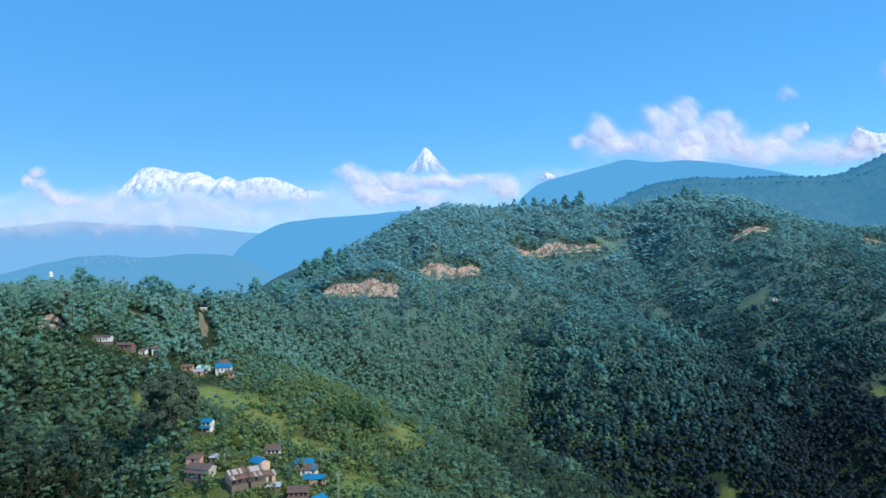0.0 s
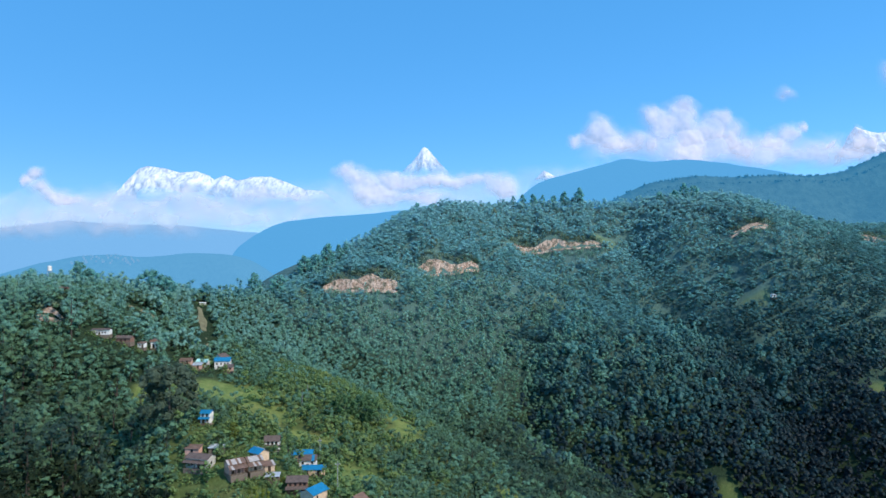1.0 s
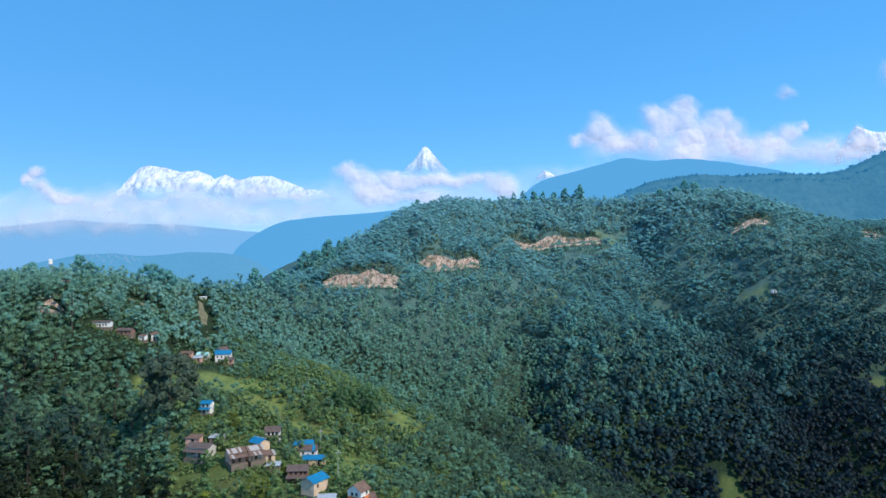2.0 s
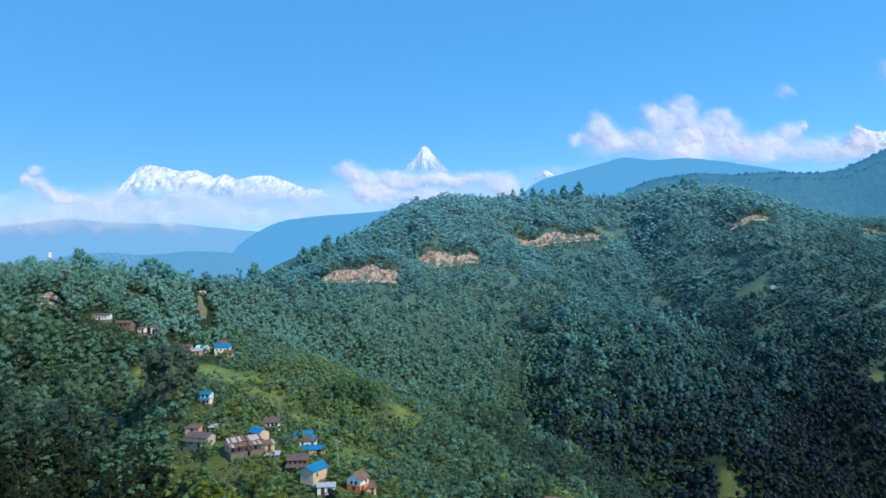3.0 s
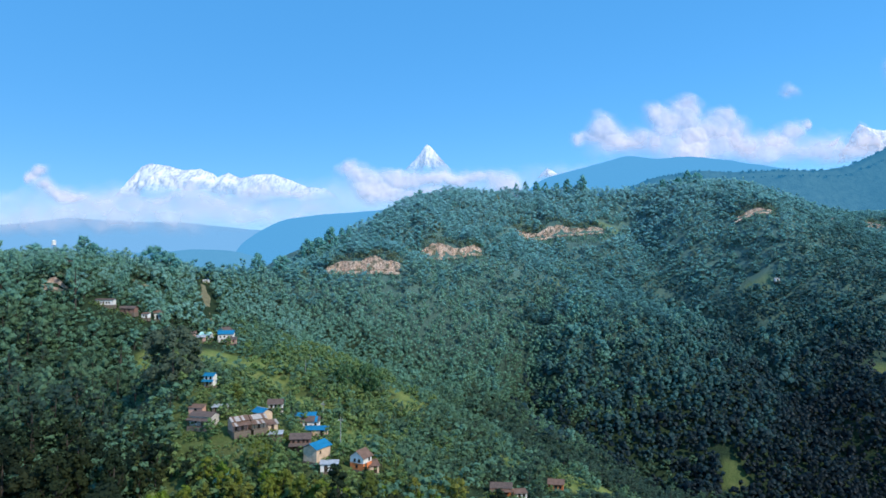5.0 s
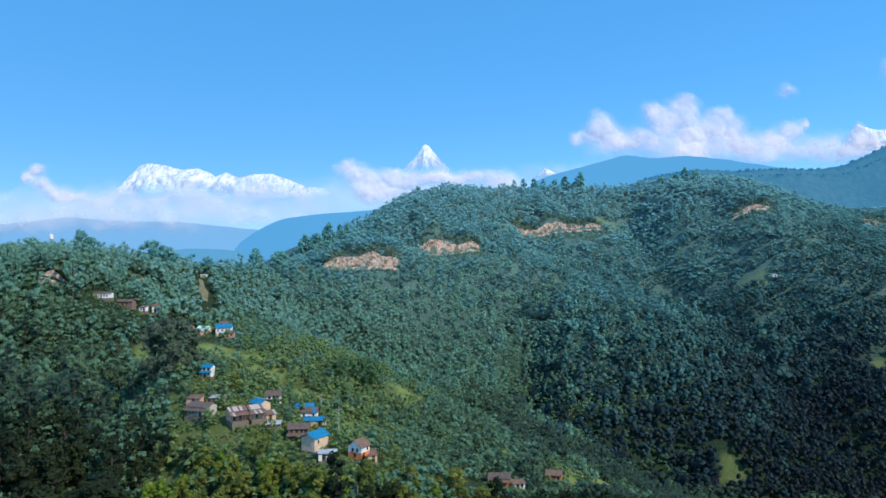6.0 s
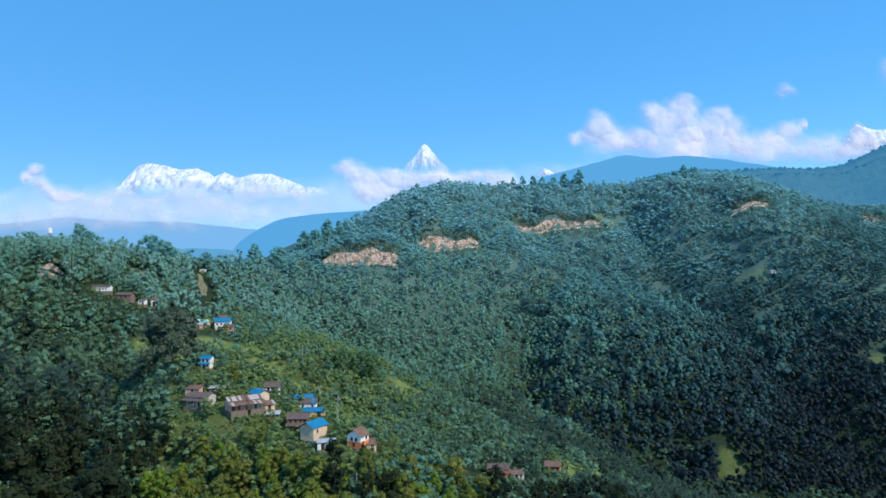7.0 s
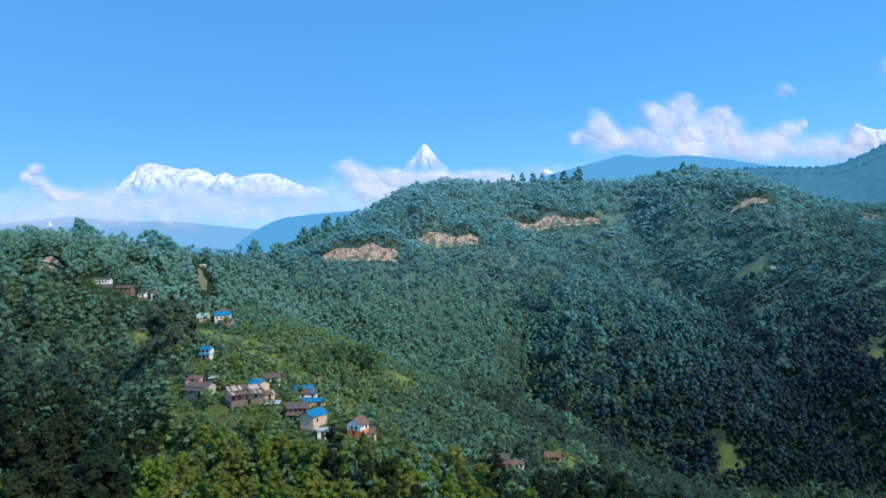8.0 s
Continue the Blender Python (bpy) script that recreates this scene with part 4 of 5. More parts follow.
rest, rest_young = [], []
for i, (xi, yi, zi, kind, lv, s, turn, tint, variant) in enumerate(near_spots):
    if i < 300:
        if -58 < xi < 14 and kind in ("round", "oval", "spread"):
            kind = "young"
        plant(xi, yi, kind, s, turn, variant)
    else:
        (rest_young if -58 < xi < 14 else rest).append((xi, yi, zi, kind, "mid", s, turn, tint, variant))
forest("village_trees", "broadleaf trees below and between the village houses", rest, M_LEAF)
forest("young_trees", "olive-green young trees just below the village houses", rest_young, M_YOUNG_STAND)


# ---- single trees that stand out on the crest and the ridge ----
LONE = {}
for kind, variant in (("oval", 0), ("oval", 1), ("round", 2), ("tall", 0), ("tall", 1)):
    (cv, cf, cs), (tv, tf, ts) = SHAPES[kind, "near"][variant]
    root = new("hill_tree")
    crown = new("crown", tri_mesh("crown", cv, cf, rounded=cs))
    crown.data.materials.append(M_CREST)
    stem = new("trunk", tri_mesh("trunk", tv, tf, rounded=ts))
    stem.data.materials.append(M_BARK)
    crown.parent = stem.parent = root
    tagged(root, "tall blue-green tree standing above the forest crest", "tree", "trees on the crest")
    LONE[kind, variant] = [root, False]


def plant_lone(x, y, kind, variant, s, turn):
    entry = LONE[kind, variant]
    m = pose(x, y, land_at(x, y) - 0.4, 0, 0, turn) @ Matrix.Scale(s, 4)
    if entry[1]:
        return copy_thing(entry[0], m)
    entry[0].matrix_basis, entry[1] = m, True
    return entry[0]


for i, (x, y, kind, variant, s) in enumerate([(68, 572, "tall", 0, 1.15), (77, 573, "oval", 0, 1.35), (85, 574, "tall", 1, 1.05), (94, 572, "oval", 1, 1.3), (103, 573, "oval", 0, 1.1), (116, 571, "oval", 1, 1.35), (60, 571, "tall", 1, 0.9),
                                              (-20, 547, "oval", 0, 1.0), (192, 560, "round", 2, 1.3), (200, 562, "oval", 1, 1.2), (209, 561, "round", 2, 1.2), (180, 560, "round", 2, 1.0), (-73, 432, "oval", 0, 1.35), (-80, 428, "round", 2, 1.35),
                                              (-86, 425, "oval", 1, 1.25), (-66, 436, "tall", 0, 1.0), (-149, 279, "oval", 1, 1.0), (-145, 280, "round", 2, 1.0), (-128, 300, "round", 2, 1.3), (-122, 302, "round", 2, 1.2), (-170, 282, "round", 2, 1.0), (-62, 438, "tall", 1, 0.95), (-90, 372, "round", 2, 1.2), (-99, 360, "oval", 0, 1.1)]):
    plant_lone(x, y, kind, variant, s, i * 47)


# ---- great trees by the village ----
for kind, variant, x, y, s, words in (("great", 0, -75.4, 189, 2.15, "huge grey-green spreading tree beside the small blue-roofed house"), ("broad", 0, -27, 240, 1.35, "large green round-crowned tree in the fields"),
                                      ("broad", 0, -34, 236, 0.85, "green round-crowned tree in the fields"), ("spread", 2, -10, 140, 1.25, "wide dark tree below the orange house"), ("young", 1, -56, 183, 0.8, "green oval tree behind the farm sheds")):
    tagged(plant(x, y, kind, s, x, variant), words)


# ---- houses ----
def part(name, bm, material, parent, label=""):
    """One mesh object under a thing or a part."""
    me = bpy.data.meshes.new(name)
    bm.to_mesh(me)
    bm.free()
    me.materials.append(material)
    ob = new(name, me)
    ob.parent = parent
    return tagged(ob, label)


def box(bm, x0, x1, y0, y1, z0, z1):
    """A box added to bm."""
    v = [bm.verts.new(p) for p in ((x0, y0, z0), (x1, y0, z0), (x1, y1, z0), (x0, y1, z0), (x0, y0, z1), (x1, y0, z1), (x1, y1, z1), (x0, y1, z1))]
    for f in ((3, 2, 1, 0), (4, 5, 6, 7), (0, 1, 5, 4), (1, 2, 6, 5), (2, 3, 7, 6), (3, 0, 4, 7)):
        bm.faces.new([v[i] for i in f])
    return v


def boxes(*list_of):
    bm = bmesh.new()
    for b in list_of:
        box(bm, *b)
    return bm


def prism(points, y0, y1):
    """A flat outline in x, z, drawn out along y."""
    bm = bmesh.new()
    a, b = [bm.verts.new((x, y0, z)) for x, z in points], [bm.verts.new((x, y1, z)) for x, z in points]
    bm.faces.new(a)
    bm.faces.new(b[::-1])
    n = len(points)
    for i in range(n):
        bm.faces.new((a[i], b[i], b[(i + 1) % n], a[(i + 1) % n]))
    bmesh.ops.recalc_face_normals(bm, faces=bm.faces)
    return bm


def wall_bm(length, z0, z1, openings, thick=0.28):
    """A wall along x, centred, with openings (x0, x1, z0, z1) that go right through; its outer face lies at y = 0."""
    bm = bmesh.new()
    xs = sorted({-length / 2, length / 2, *[o[0] for o in openings], *[o[1] for o in openings]})
    zs = sorted({z0, z1, *[o[2] for o in openings], *[o[3] for o in openings]})
    for xa, xb in zip(xs, xs[1:]):
        for za, zb in zip(zs, zs[1:]):
            cx, cz = (xa + xb) / 2, (za + zb) / 2
            if not any(o[0] < cx < o[1] and o[2] < cz < o[3] for o in openings):
                box(bm, xa, xb, 0, thick, za, zb)
    bmesh.ops.remove_doubles(bm, verts=bm.verts, dist=0.001)
    return bm


M_BLUE = plain("blue_painted_tin", (0.012, 0.205, 0.385), 0.45, 1.2, 0.30, bump=0.0, spec=0.4)
M_RUST = plain("old_brown_tin", (0.213, 0.128, 0.091), 0.75, 0.9, 0.45, bump=0.1)
M_OLDTIN = plain("weathered_patch_tin", (0.469, 0.412, 0.369), 0.65, 1.0, 0.35, bump=0.0)
M_DIRTY = plain("stained_whitewash", (0.568, 0.525, 0.469), 0.9, 0.8, 0.35)
M_SLATE = plain("dark_slate", (0.150, 0.108, 0.090), 0.8, 1.4, 0.4, bump=0.2)
M_GREY = plain("grey_tin", (0.483, 0.497, 0.511), 0.5, 1.0, 0.35, bump=0.0, spec=0.4)
M_WHITE = plain("whitewash", (0.852, 0.816, 0.760), 0.85, 0.8, 0.22)
M_TAN = plain("clay_plaster", (0.710, 0.518, 0.362), 0.9, 0.9, 0.28)
M_ORANGE = plain("ochre_red_plaster", (0.781, 0.241, 0.085), 0.9, 0.9, 0.28)
M_PINK = plain("pinkish_plaster", (0.667, 0.391, 0.305), 0.9, 0.9, 0.3)
M_REDBROWN = plain("red_brown_plaster", (0.263, 0.149, 0.114), 0.9, 0.9, 0.3)
M_TEAL = plain("pale_teal_paint", (0.469, 0.824, 0.767), 0.7, 0.9, 0.2)
M_STONE = plain("rubble_stone", (0.213, 0.168, 0.128), 0.9, 2.4, 0.45, bump=0.6)
M_WOOD = plain("dark_wood", (0.085, 0.057, 0.040), 0.8, 2.0, 0.4)
M_GLASS = plain("dark_window_glass", (0.023, 0.028, 0.034), 0.15, 2.0, 0.2, bump=0.0, spec=0.5)
M_STEEL = plain("weathered_pole_metal", (0.426, 0.426, 0.412), 0.6, 1.5, 0.25, bump=0.0)


def window(at, width, height, parent, turn=0.0):
    """A wooden window set in its opening: frame, two panes, sill."""
    w, h = width / 2, height
    fr = part("window", boxes((-w, -w + .08, .04, .16, 0, h), (w - .08, w, .04, .16, 0, h), (-w + .08, w - .08, .04, .16, 0, .08), (-w + .08, w - .08, .04, .16, h - .08, h), (-.03, .03, .05, .15, .08, h - .08)), M_WOOD, parent, "dark wooden window")
    fr.matrix_basis = at
    for s in (-1, 1):
        part("pane", boxes((min(s * .03, s * (w - .08)), max(s * .03, s * (w - .08)), .09, .11, .08, h - .08)), M_GLASS, fr)
    part("sill", boxes((-w - .08, w + .08, -.08, .038, -.06, 0)), M_WOOD, fr)
    return fr


def door(at, width, height, parent):
    w = width / 2
    d = part("door", boxes((-w, -w + .1, .02, .2, 0, height), (w - .1, w, .02, .2, 0, height), (-w + .1, w - .1, .02, .2, height - .1, height), (-w + .1, -.01, .08, .13, 0, height - .1), (.01, w - .1, .08, .13, 0, height - .1)), M_WOOD, parent, "dark wooden door")
    d.matrix_basis = at
    part("handle", boxes((.04, .08, .03, .078, .95, 1.1)), M_STEEL, d, "metal handle")
    return d


def roof_slope(name, parent, x0, x1, ya, za, yb, zb, material, sheet=0.85, seed=0, odd=None):
    """A roof slope from its eave (ya, za) to its top (yb, zb): purlins and single tin sheets laid side by side."""
    r = np.random.RandomState(seed)
    top = part(name, boxes(*[(x0 + .1, x1 - .1, ya + (yb - ya) * t - .04, ya + (yb - ya) * t + .04, za + (zb - za) * t - .10, za + (zb - za) * t - .02) for t in (0.08, 0.5, 0.92)]), M_WOOD, parent)
    n = max(2, int(round((x1 - x0) / sheet)))
    w = (x1 - x0) / n
    dy, dz = yb - ya, zb - za
    ln = math.hypot(dy, dz)
    ny, nz = -dz / ln, dy / ln
    if nz < 0:
        ny, nz = -ny, -nz
    for i in range(n):
        lift, slip = r.uniform(0, 0.03) + (i % 2) * 0.02, r.uniform(-0.05, 0.06)
        a, b = x0 + i * w - .02, x0 + (i + 1) * w + .02
        bm = bmesh.new()
        prof = []
        for j in range(5):                       # a shallow fold along the sheet
            prof.append((a + (b - a) * j / 4, 0.035 * (j % 2)))
        rows = []
        for yy, zz in ((ya - dy / ln * slip, za - dz / ln * slip), (yb, zb)):
            rows.append([[bm.verts.new((px, yy + ny * (lift + q + t), zz + nz * (lift + q + t))) for px, q in prof] for t in (0, .025)])
        lo, hi = rows
        for j in range(4):
            bm.faces.new((lo[1][j], lo[1][j + 1], hi[1][j + 1], hi[1][j]))
            bm.faces.new((lo[0][j + 1], lo[0][j], hi[0][j], hi[0][j + 1]))
            bm.faces.new((lo[0][j], lo[0][j + 1], lo[1][j + 1], lo[1][j]))
        bmesh.ops.recalc_face_normals(bm, faces=bm.faces)
        m = material
        if odd and r.uniform() < odd[1]:
            m = odd[0]
        part("roof_sheet", bm, m, top)
    return top


HOME_PLAN = []                                    # x, y, turn, half-length, front


def house(x, y, turn, length, depth, eave, pitch, roof_mat, wall_mat, label, lower_mat=None, split=0.0, front=(), side=(), verandah=None, odd=None, seed=0, lift=0.0, overhang=0.45, name="house", ridge_cap=None, size=0.80):
    """A gabled house, its ridge along its length. front: openings (kind, across, up, width, height); side: windows on both gable ends;
    verandah: (depth, eave height, roof material, posts); lower_mat: another plaster up to the height split."""
    z = land_at(x, y) + 0.1 + lift
    root = tagged(new(name), label, "house", "village houses")
    HOME_PLAN.append((x, y, turn, length / 2 * size, (depth / 2 + (verandah[0] if verandah else 0)) * size))
    root.matrix_basis = pose(x, y, z, 0, 0, turn) @ Matrix.Scale(size, 4)
    L, D = length / 2, depth / 2
    part("plinth", boxes((-L - .15, L + .15, -D - (verandah[0] if verandah else .15), D + .15, -2.2, 0)), M_STONE, root, "rubble stone plinth")
    bands = [(0, split, lower_mat), (split, eave, wall_mat)] if lower_mat else [(0, eave, wall_mat)]
    opens = [(u - w / 2, u + w / 2, v, v + h) for _, u, v, w, h in front]
    sides = [(u - .4, u + .4, v, v + .9) for u, v in side]
    for za, zb, m in bands:
        cut = lambda os: [(a, b, max(c, za), min(d, zb)) for a, b, c, d in os if d > za + .01 and c < zb - .01]
        part("wall", wall_bm(length, za, zb, cut(opens)), m, root).matrix_basis = pose(0, -D, 0)
        part("wall", wall_bm(length, za, zb, []), m, root).matrix_basis = pose(0, D, 0, 0, 0, 180)
        for s in (-1, 1):
            part("wall", wall_bm(depth - .56, za, zb, cut(sides)), m, root).matrix_basis = pose(s * L, 0, 0, 0, 0, 90 * s)
    rise = D * pitch
    for s in (-1, 1):
        bm = prism([(-D + .02, eave), (D - .02, eave), (0, eave + rise - .02)], 0, .24)
        part("gable", bm, wall_mat, root).matrix_basis = pose(s * L, 0, 0, 0, 0, 90 * s)
    for kind, u, v, w, h in front:
        at = pose(u, -D, v)
        door(at, w, h, root) if kind == "door" else window(at, w, h, root)
    for u, v in side:
        for s in (-1, 1):
            window(pose(s * L, 0, 0, 0, 0, 90 * s) @ pose(u, 0, v), .8, .9, root)
    o = overhang
    for s in (-1, 1):
        roof_slope("roof", root, -L - o, L + o, s * (D + o), eave - o * pitch + .1, 0, eave + rise + .1, roof_mat, 0.85, seed + s, odd)
    part("ridge_cap", prism([(-.22, eave + rise + .02), (0, eave + rise + .22), (.22, eave + rise + .02)], -L - o, L + o), ridge_cap or roof_mat, root).matrix_basis = pose(0, 0, 0, 0, 0, 90)
    if verandah:
        vd, ve, vm, posts = verandah
        roof_slope("verandah_roof", root, -L - o, L + o, -D - vd - .3, ve - .25, -D - .02, ve + vd * .28, vm, 0.85, seed + 5, odd)
        for i in range(posts):
            px = -L + .15 + (length - .3) * i / (posts - 1)
            part("post", boxes((px - .07, px + .07, -D - vd + .05, -D - vd + .19, 0, ve - .22)), M_WOOD, root)
    return root


def shed(x, y, turn, length, depth, low, high, roof_mat, wall_mat, label, front=(), seed=0, lift=0.0, name="shed", odd=None, size=0.80):
    """A small building under a single roof slope that rises to the back."""
    root = tagged(new(name), label, "shed", "village sheds")
    HOME_PLAN.append((x, y, turn, length / 2 * size, depth / 2 * size))
    root.matrix_basis = pose(x, y, land_at(x, y) + 0.1 + lift, 0, 0, turn) @ Matrix.Scale(size, 4)
    L, D = length / 2, depth / 2
    part("plinth", boxes((-L - .1, L + .1, -D - .1, D + .1, -1.8, 0)), M_STONE, root, "rubble stone plinth")
    part("wall", wall_bm(length, 0, low, [(u - w / 2, u + w / 2, v, v + h) for _, u, v, w, h in front]), wall_mat, root).matrix_basis = pose(0, -D, 0)
    part("wall", wall_bm(length, 0, high - .06, []), wall_mat, root).matrix_basis = pose(0, D, 0, 0, 0, 180)
    for s in (-1, 1):
        bm = prism([(-D + .28, 0), (D - .28, 0), (D - .28, high - .16 if s > 0 else low - .02), (-D + .28, low - .02 if s > 0 else high - .16)], 0, .24)
        part("wall", bm, wall_mat, root).matrix_basis = pose(s * L, 0, 0, 0, 0, 90 * s)
    for kind, u, v, w, h in front:
        door(pose(u, -D, v), w, h, root) if kind == "door" else window(pose(u, -D, v), w, h, root)
    roof_slope("roof", root, -L - .3, L + .3, -D - .4, low - .02, D + .3, high + .1, roof_mat, 0.85, seed, odd)
    return root


W = lambda u, v, w=.8, h=1.0: ("window", u, v, w, h)
DR = lambda u, w=.95, h=1.9: ("door", u, 0, w, h)

# upper hamlet
house(-85.4, 266, 8, 8.2, 5.2, 4.6, .62, M_BLUE, M_WHITE, "two-storey whitewashed house with a blue tin roof", front=[DR(-2), DR(1.6), W(-2.8, 2.6), W(-.6, 2.6), W(1.4, 2.6), W(3, 2.6)], side=[(0, 2.6)], seed=1, size=.7)
shed(-82, 262, 8, 4.2, 3.2, 2.1, 2.9, M_SLATE, M_PINK, "pinkish plastered shed below the white house", [DR(-.8), W(1, .8)], 2, lift=.7)
house(-92.8, 265, -6, 5.2, 3.6, 2.5, .55, M_TEAL, M_WHITE, "small white house with a pale teal roof", front=[DR(0), W(-1.6, .9), W(1.6, .9)], seed=3, lift=.6)
shed(-98.3, 262, 4, 5.5, 3.4, 2.0, 2.7, M_RUST, M_PINK, "long low shed with pink plaster and a rusty roof", [DR(1), W(-1.2, .8)], 4, lift=.2)
shed(-93, 259.5, 10, 4.0, 3.0, 1.9, 2.6, M_GREY, M_PINK, "low pink shed with a grey tin roof", [DR(.4)], 5, lift=.7)
house(-87.6, 271, 64, 4.6, 5.0, 4.4, .55, M_SLATE, M_WHITE, "white gabled house with a dark roof behind the blue one", front=[W(0, 2.6)], seed=34)
# ridge houses
house(-120, 240.5, 4, 9.4, 4.4, 2.6, .28, M_SLATE, M_WHITE, "long low whitewashed house with a dark roof", front=[DR(-.4), W(-2.9, .8), W(-1.7, .8), W(1.2, .8), W(2.7, .8)], seed=7, size=.64)
house(-112.6, 242, -6, 8.6, 4.0, 2.3, .5, M_SLATE, M_REDBROWN, "low brown house with a dark slate roof", front=[DR(-1), W(1.4, .8)], seed=8, size=.66, lift=.4)
shed(-106.8, 243, -4, 3.6, 3.0, 2.2, 2.8, M_RUST, M_WHITE, "small whitewashed shed under a rusty roof", [W(-.6, .8), DR(.8)], 9, size=.66, lift=1.0)
house(-104.8, 248.6, 20, 3.2, 3.0, 3.0, .6, M_RUST, M_WHITE, "narrow cream house half hidden by trees", front=[DR(-.3), W(.9, .9)], seed=10, lift=1.2)
shed(-150.1, 270, 10, 4.4, 3.2, 2.2, 2.8, M_REDBROWN, M_REDBROWN, "small red-brown hut on the ridge", [DR(0)], 11)
shed(-112.1, 319, 15, 4.4, 2.6, 1.7, 2.0, M_WHITE, M_WHITE, "small white hut beside the dirt path", [DR(.6, .9, 1.5)], 12, size=.65)
# village, upper row
house(-66, 192, -8, 3.8, 3.4, 3.9, .5, M_BLUE, M_WHITE, "small two-storey white house with blue tin roofs", front=[DR(-.6), W(1, .9), W(-.9, 2.7), W(.8, 2.7)], verandah=(1.3, 2.1, M_BLUE, 3), seed=13, size=.72)
house(-48.2, 194.5, 6, 4.8, 4.0, 3.9, .62, M_SLATE, M_WHITE, "two-storey whitewashed house with a dark brown roof", front=[DR(-1), W(1, .9), W(-1.2, 2.6), W(.2, 2.6), W(1.5, 2.6)], side=[(0, 2.5)], seed=14, verandah=(1.0, 2.2, M_SLATE, 4))
house(-47.5, 178, -38, 4.6, 4.2, 2.9, .5, M_BLUE, M_TAN, "clay-plastered house with a bright blue tin roof", front=[DR(-.8), W(1, .9)], seed=15, ridge_cap=M_GREY, lift=-.3, overhang=.6)
# long row with patched roofs
house(-50.6, 167.0, 38, 5.6, 4.2, 3.4, .5, M_RUST, M_PINK, "pinkish house with a patched brown and grey tin roof", front=[DR(-1.4), DR(.8), W(-2, 2.0, .7, .8), W(-.3, 2.0, .7, .8), W(1.5, 2.0, .7, .8)], odd=(M_OLDTIN, .28), seed=16, lift=.45, size=.7, verandah=(2.2, 2.3, M_RUST, 5))
house(-46.9, 170.0, 38, 5.2, 4.2, 3.4, .5, M_RUST, M_TAN, "clay house in a row with rusty brown roofs", front=[DR(0), W(-1.5, 2.0, .7, .8), W(1.4, 2.0, .7, .8)], odd=(M_OLDTIN, .28), seed=17, lift=.55, size=.7, verandah=(2.2, 2.3, M_RUST, 4))
shed(-43.8, 172.4, 30, 3.4, 3.0, 2.0, 2.7, M_RUST, M_TAN, "small clay shed at the end of the row", [DR(0)], 18, odd=(M_OLDTIN, .22))
shed(-41.8, 168.6, 5, 4.2, 2.6, 1.2, 1.6, M_GREY, M_STONE, "low stone animal shelter with a grey tin roof", [DR(0, .9, 1.1)], 19, lift=.4)
# western farm
house(-60.0, 170.4, -14, 7.4, 4.8, 3.0, .36, M_SLATE, M_DIRTY, "pale grey-white house with a dark slate roof", front=[DR(.8), W(-1.6, .9), W(2.2, .9)], side=[(0, 1.0)], seed=20, lift=-.3, verandah=(1.2, 2.1, M_SLATE, 3))
shed(-63.5, 175, -6, 4.6, 2.6, 2.1, 2.7, M_RUST, M_PINK, "small pink-brown shed behind the farmhouse", [W(0, .9)], 21)
shed(-57.8, 176, 4, 4.6, 3.2, 2.2, 2.5, M_GREY, M_STONE, "grey tin-roofed stone shed", [DR(.8), W(-1, .9)], 22)
# eastern cluster
house(-38.4, 189, 4, 6.4, 4.0, 3.0, .45, M_BLUE, M_TAN, "clay house under a long blue tin roof", front=[DR(0), W(-2, .9), W(2, .9)], seed=23)
house(-36, 184.2, 3, 5.4, 3.8, 3.2, .6, M_SLATE, M_WHITE, "whitewashed house with a dark brown roof", front=[DR(0), W(-1.6, 1.9, .7, .8), W(1.6, 1.9, .7, .8)], odd=(M_BLUE, .1), seed=24)
shed(-33.9, 180.4, 4, 7.4, 2.6, 2.0, 2.7, M_BLUE, M_TAN, "open-fronted shed under a blue tin roof", [DR(-2.2, 1.2), DR(2, 1.2)], 25)
house(-35.2, 167, 6, 5.8, 4.0, 3.9, .55, M_SLATE, M_REDBROWN, "two-storey red-brown house with dark roofs", front=[DR(-1.6), DR(1), W(-2, 2.7, .7, .8), W(-.5, 2.7, .7, .8), W(1, 2.7, .7, .8), W(2.2, 2.7, .7, .8)], side=[(0, 2.5)], seed=26, verandah=(1.3, 2.2, M_SLATE, 4))
house(-29.8, 159.4, 62, 5.4, 4.0, 3.2, .52, M_BLUE, M_TAN, "tall clay-plastered house with a bright blue tin roof", front=[W(-1.2, 1.9, .6, .7)], seed=27, overhang=.4, size=.95)
shed(-26.1, 154.6, 6, 4.8, 3.0, 2.2, 2.4, M_GREY, M_WHITE, "small white flat-roofed hut with dark openings", [DR(-.9, 1.0), W(.9, .8, 1.1, 1.0)], 28)
house(-19.4, 158, 62, 4.2, 4.6, 3.6, .72, M_RUST, M_WHITE, "white and orange house with a steep brown roof", lower_mat=M_ORANGE, split=1.9, front=[DR(-.8), W(.9, 2.3)], side=[(-.7, 2.2), (.8, 2.2), (0, .6)], seed=29, lift=.3)
shed(-16.7, 159.0, 20, 2.8, 3.4, 2.0, 2.9, M_RUST, M_TAN, "small lean-to beside the orange house", [DR(.3)], 30)
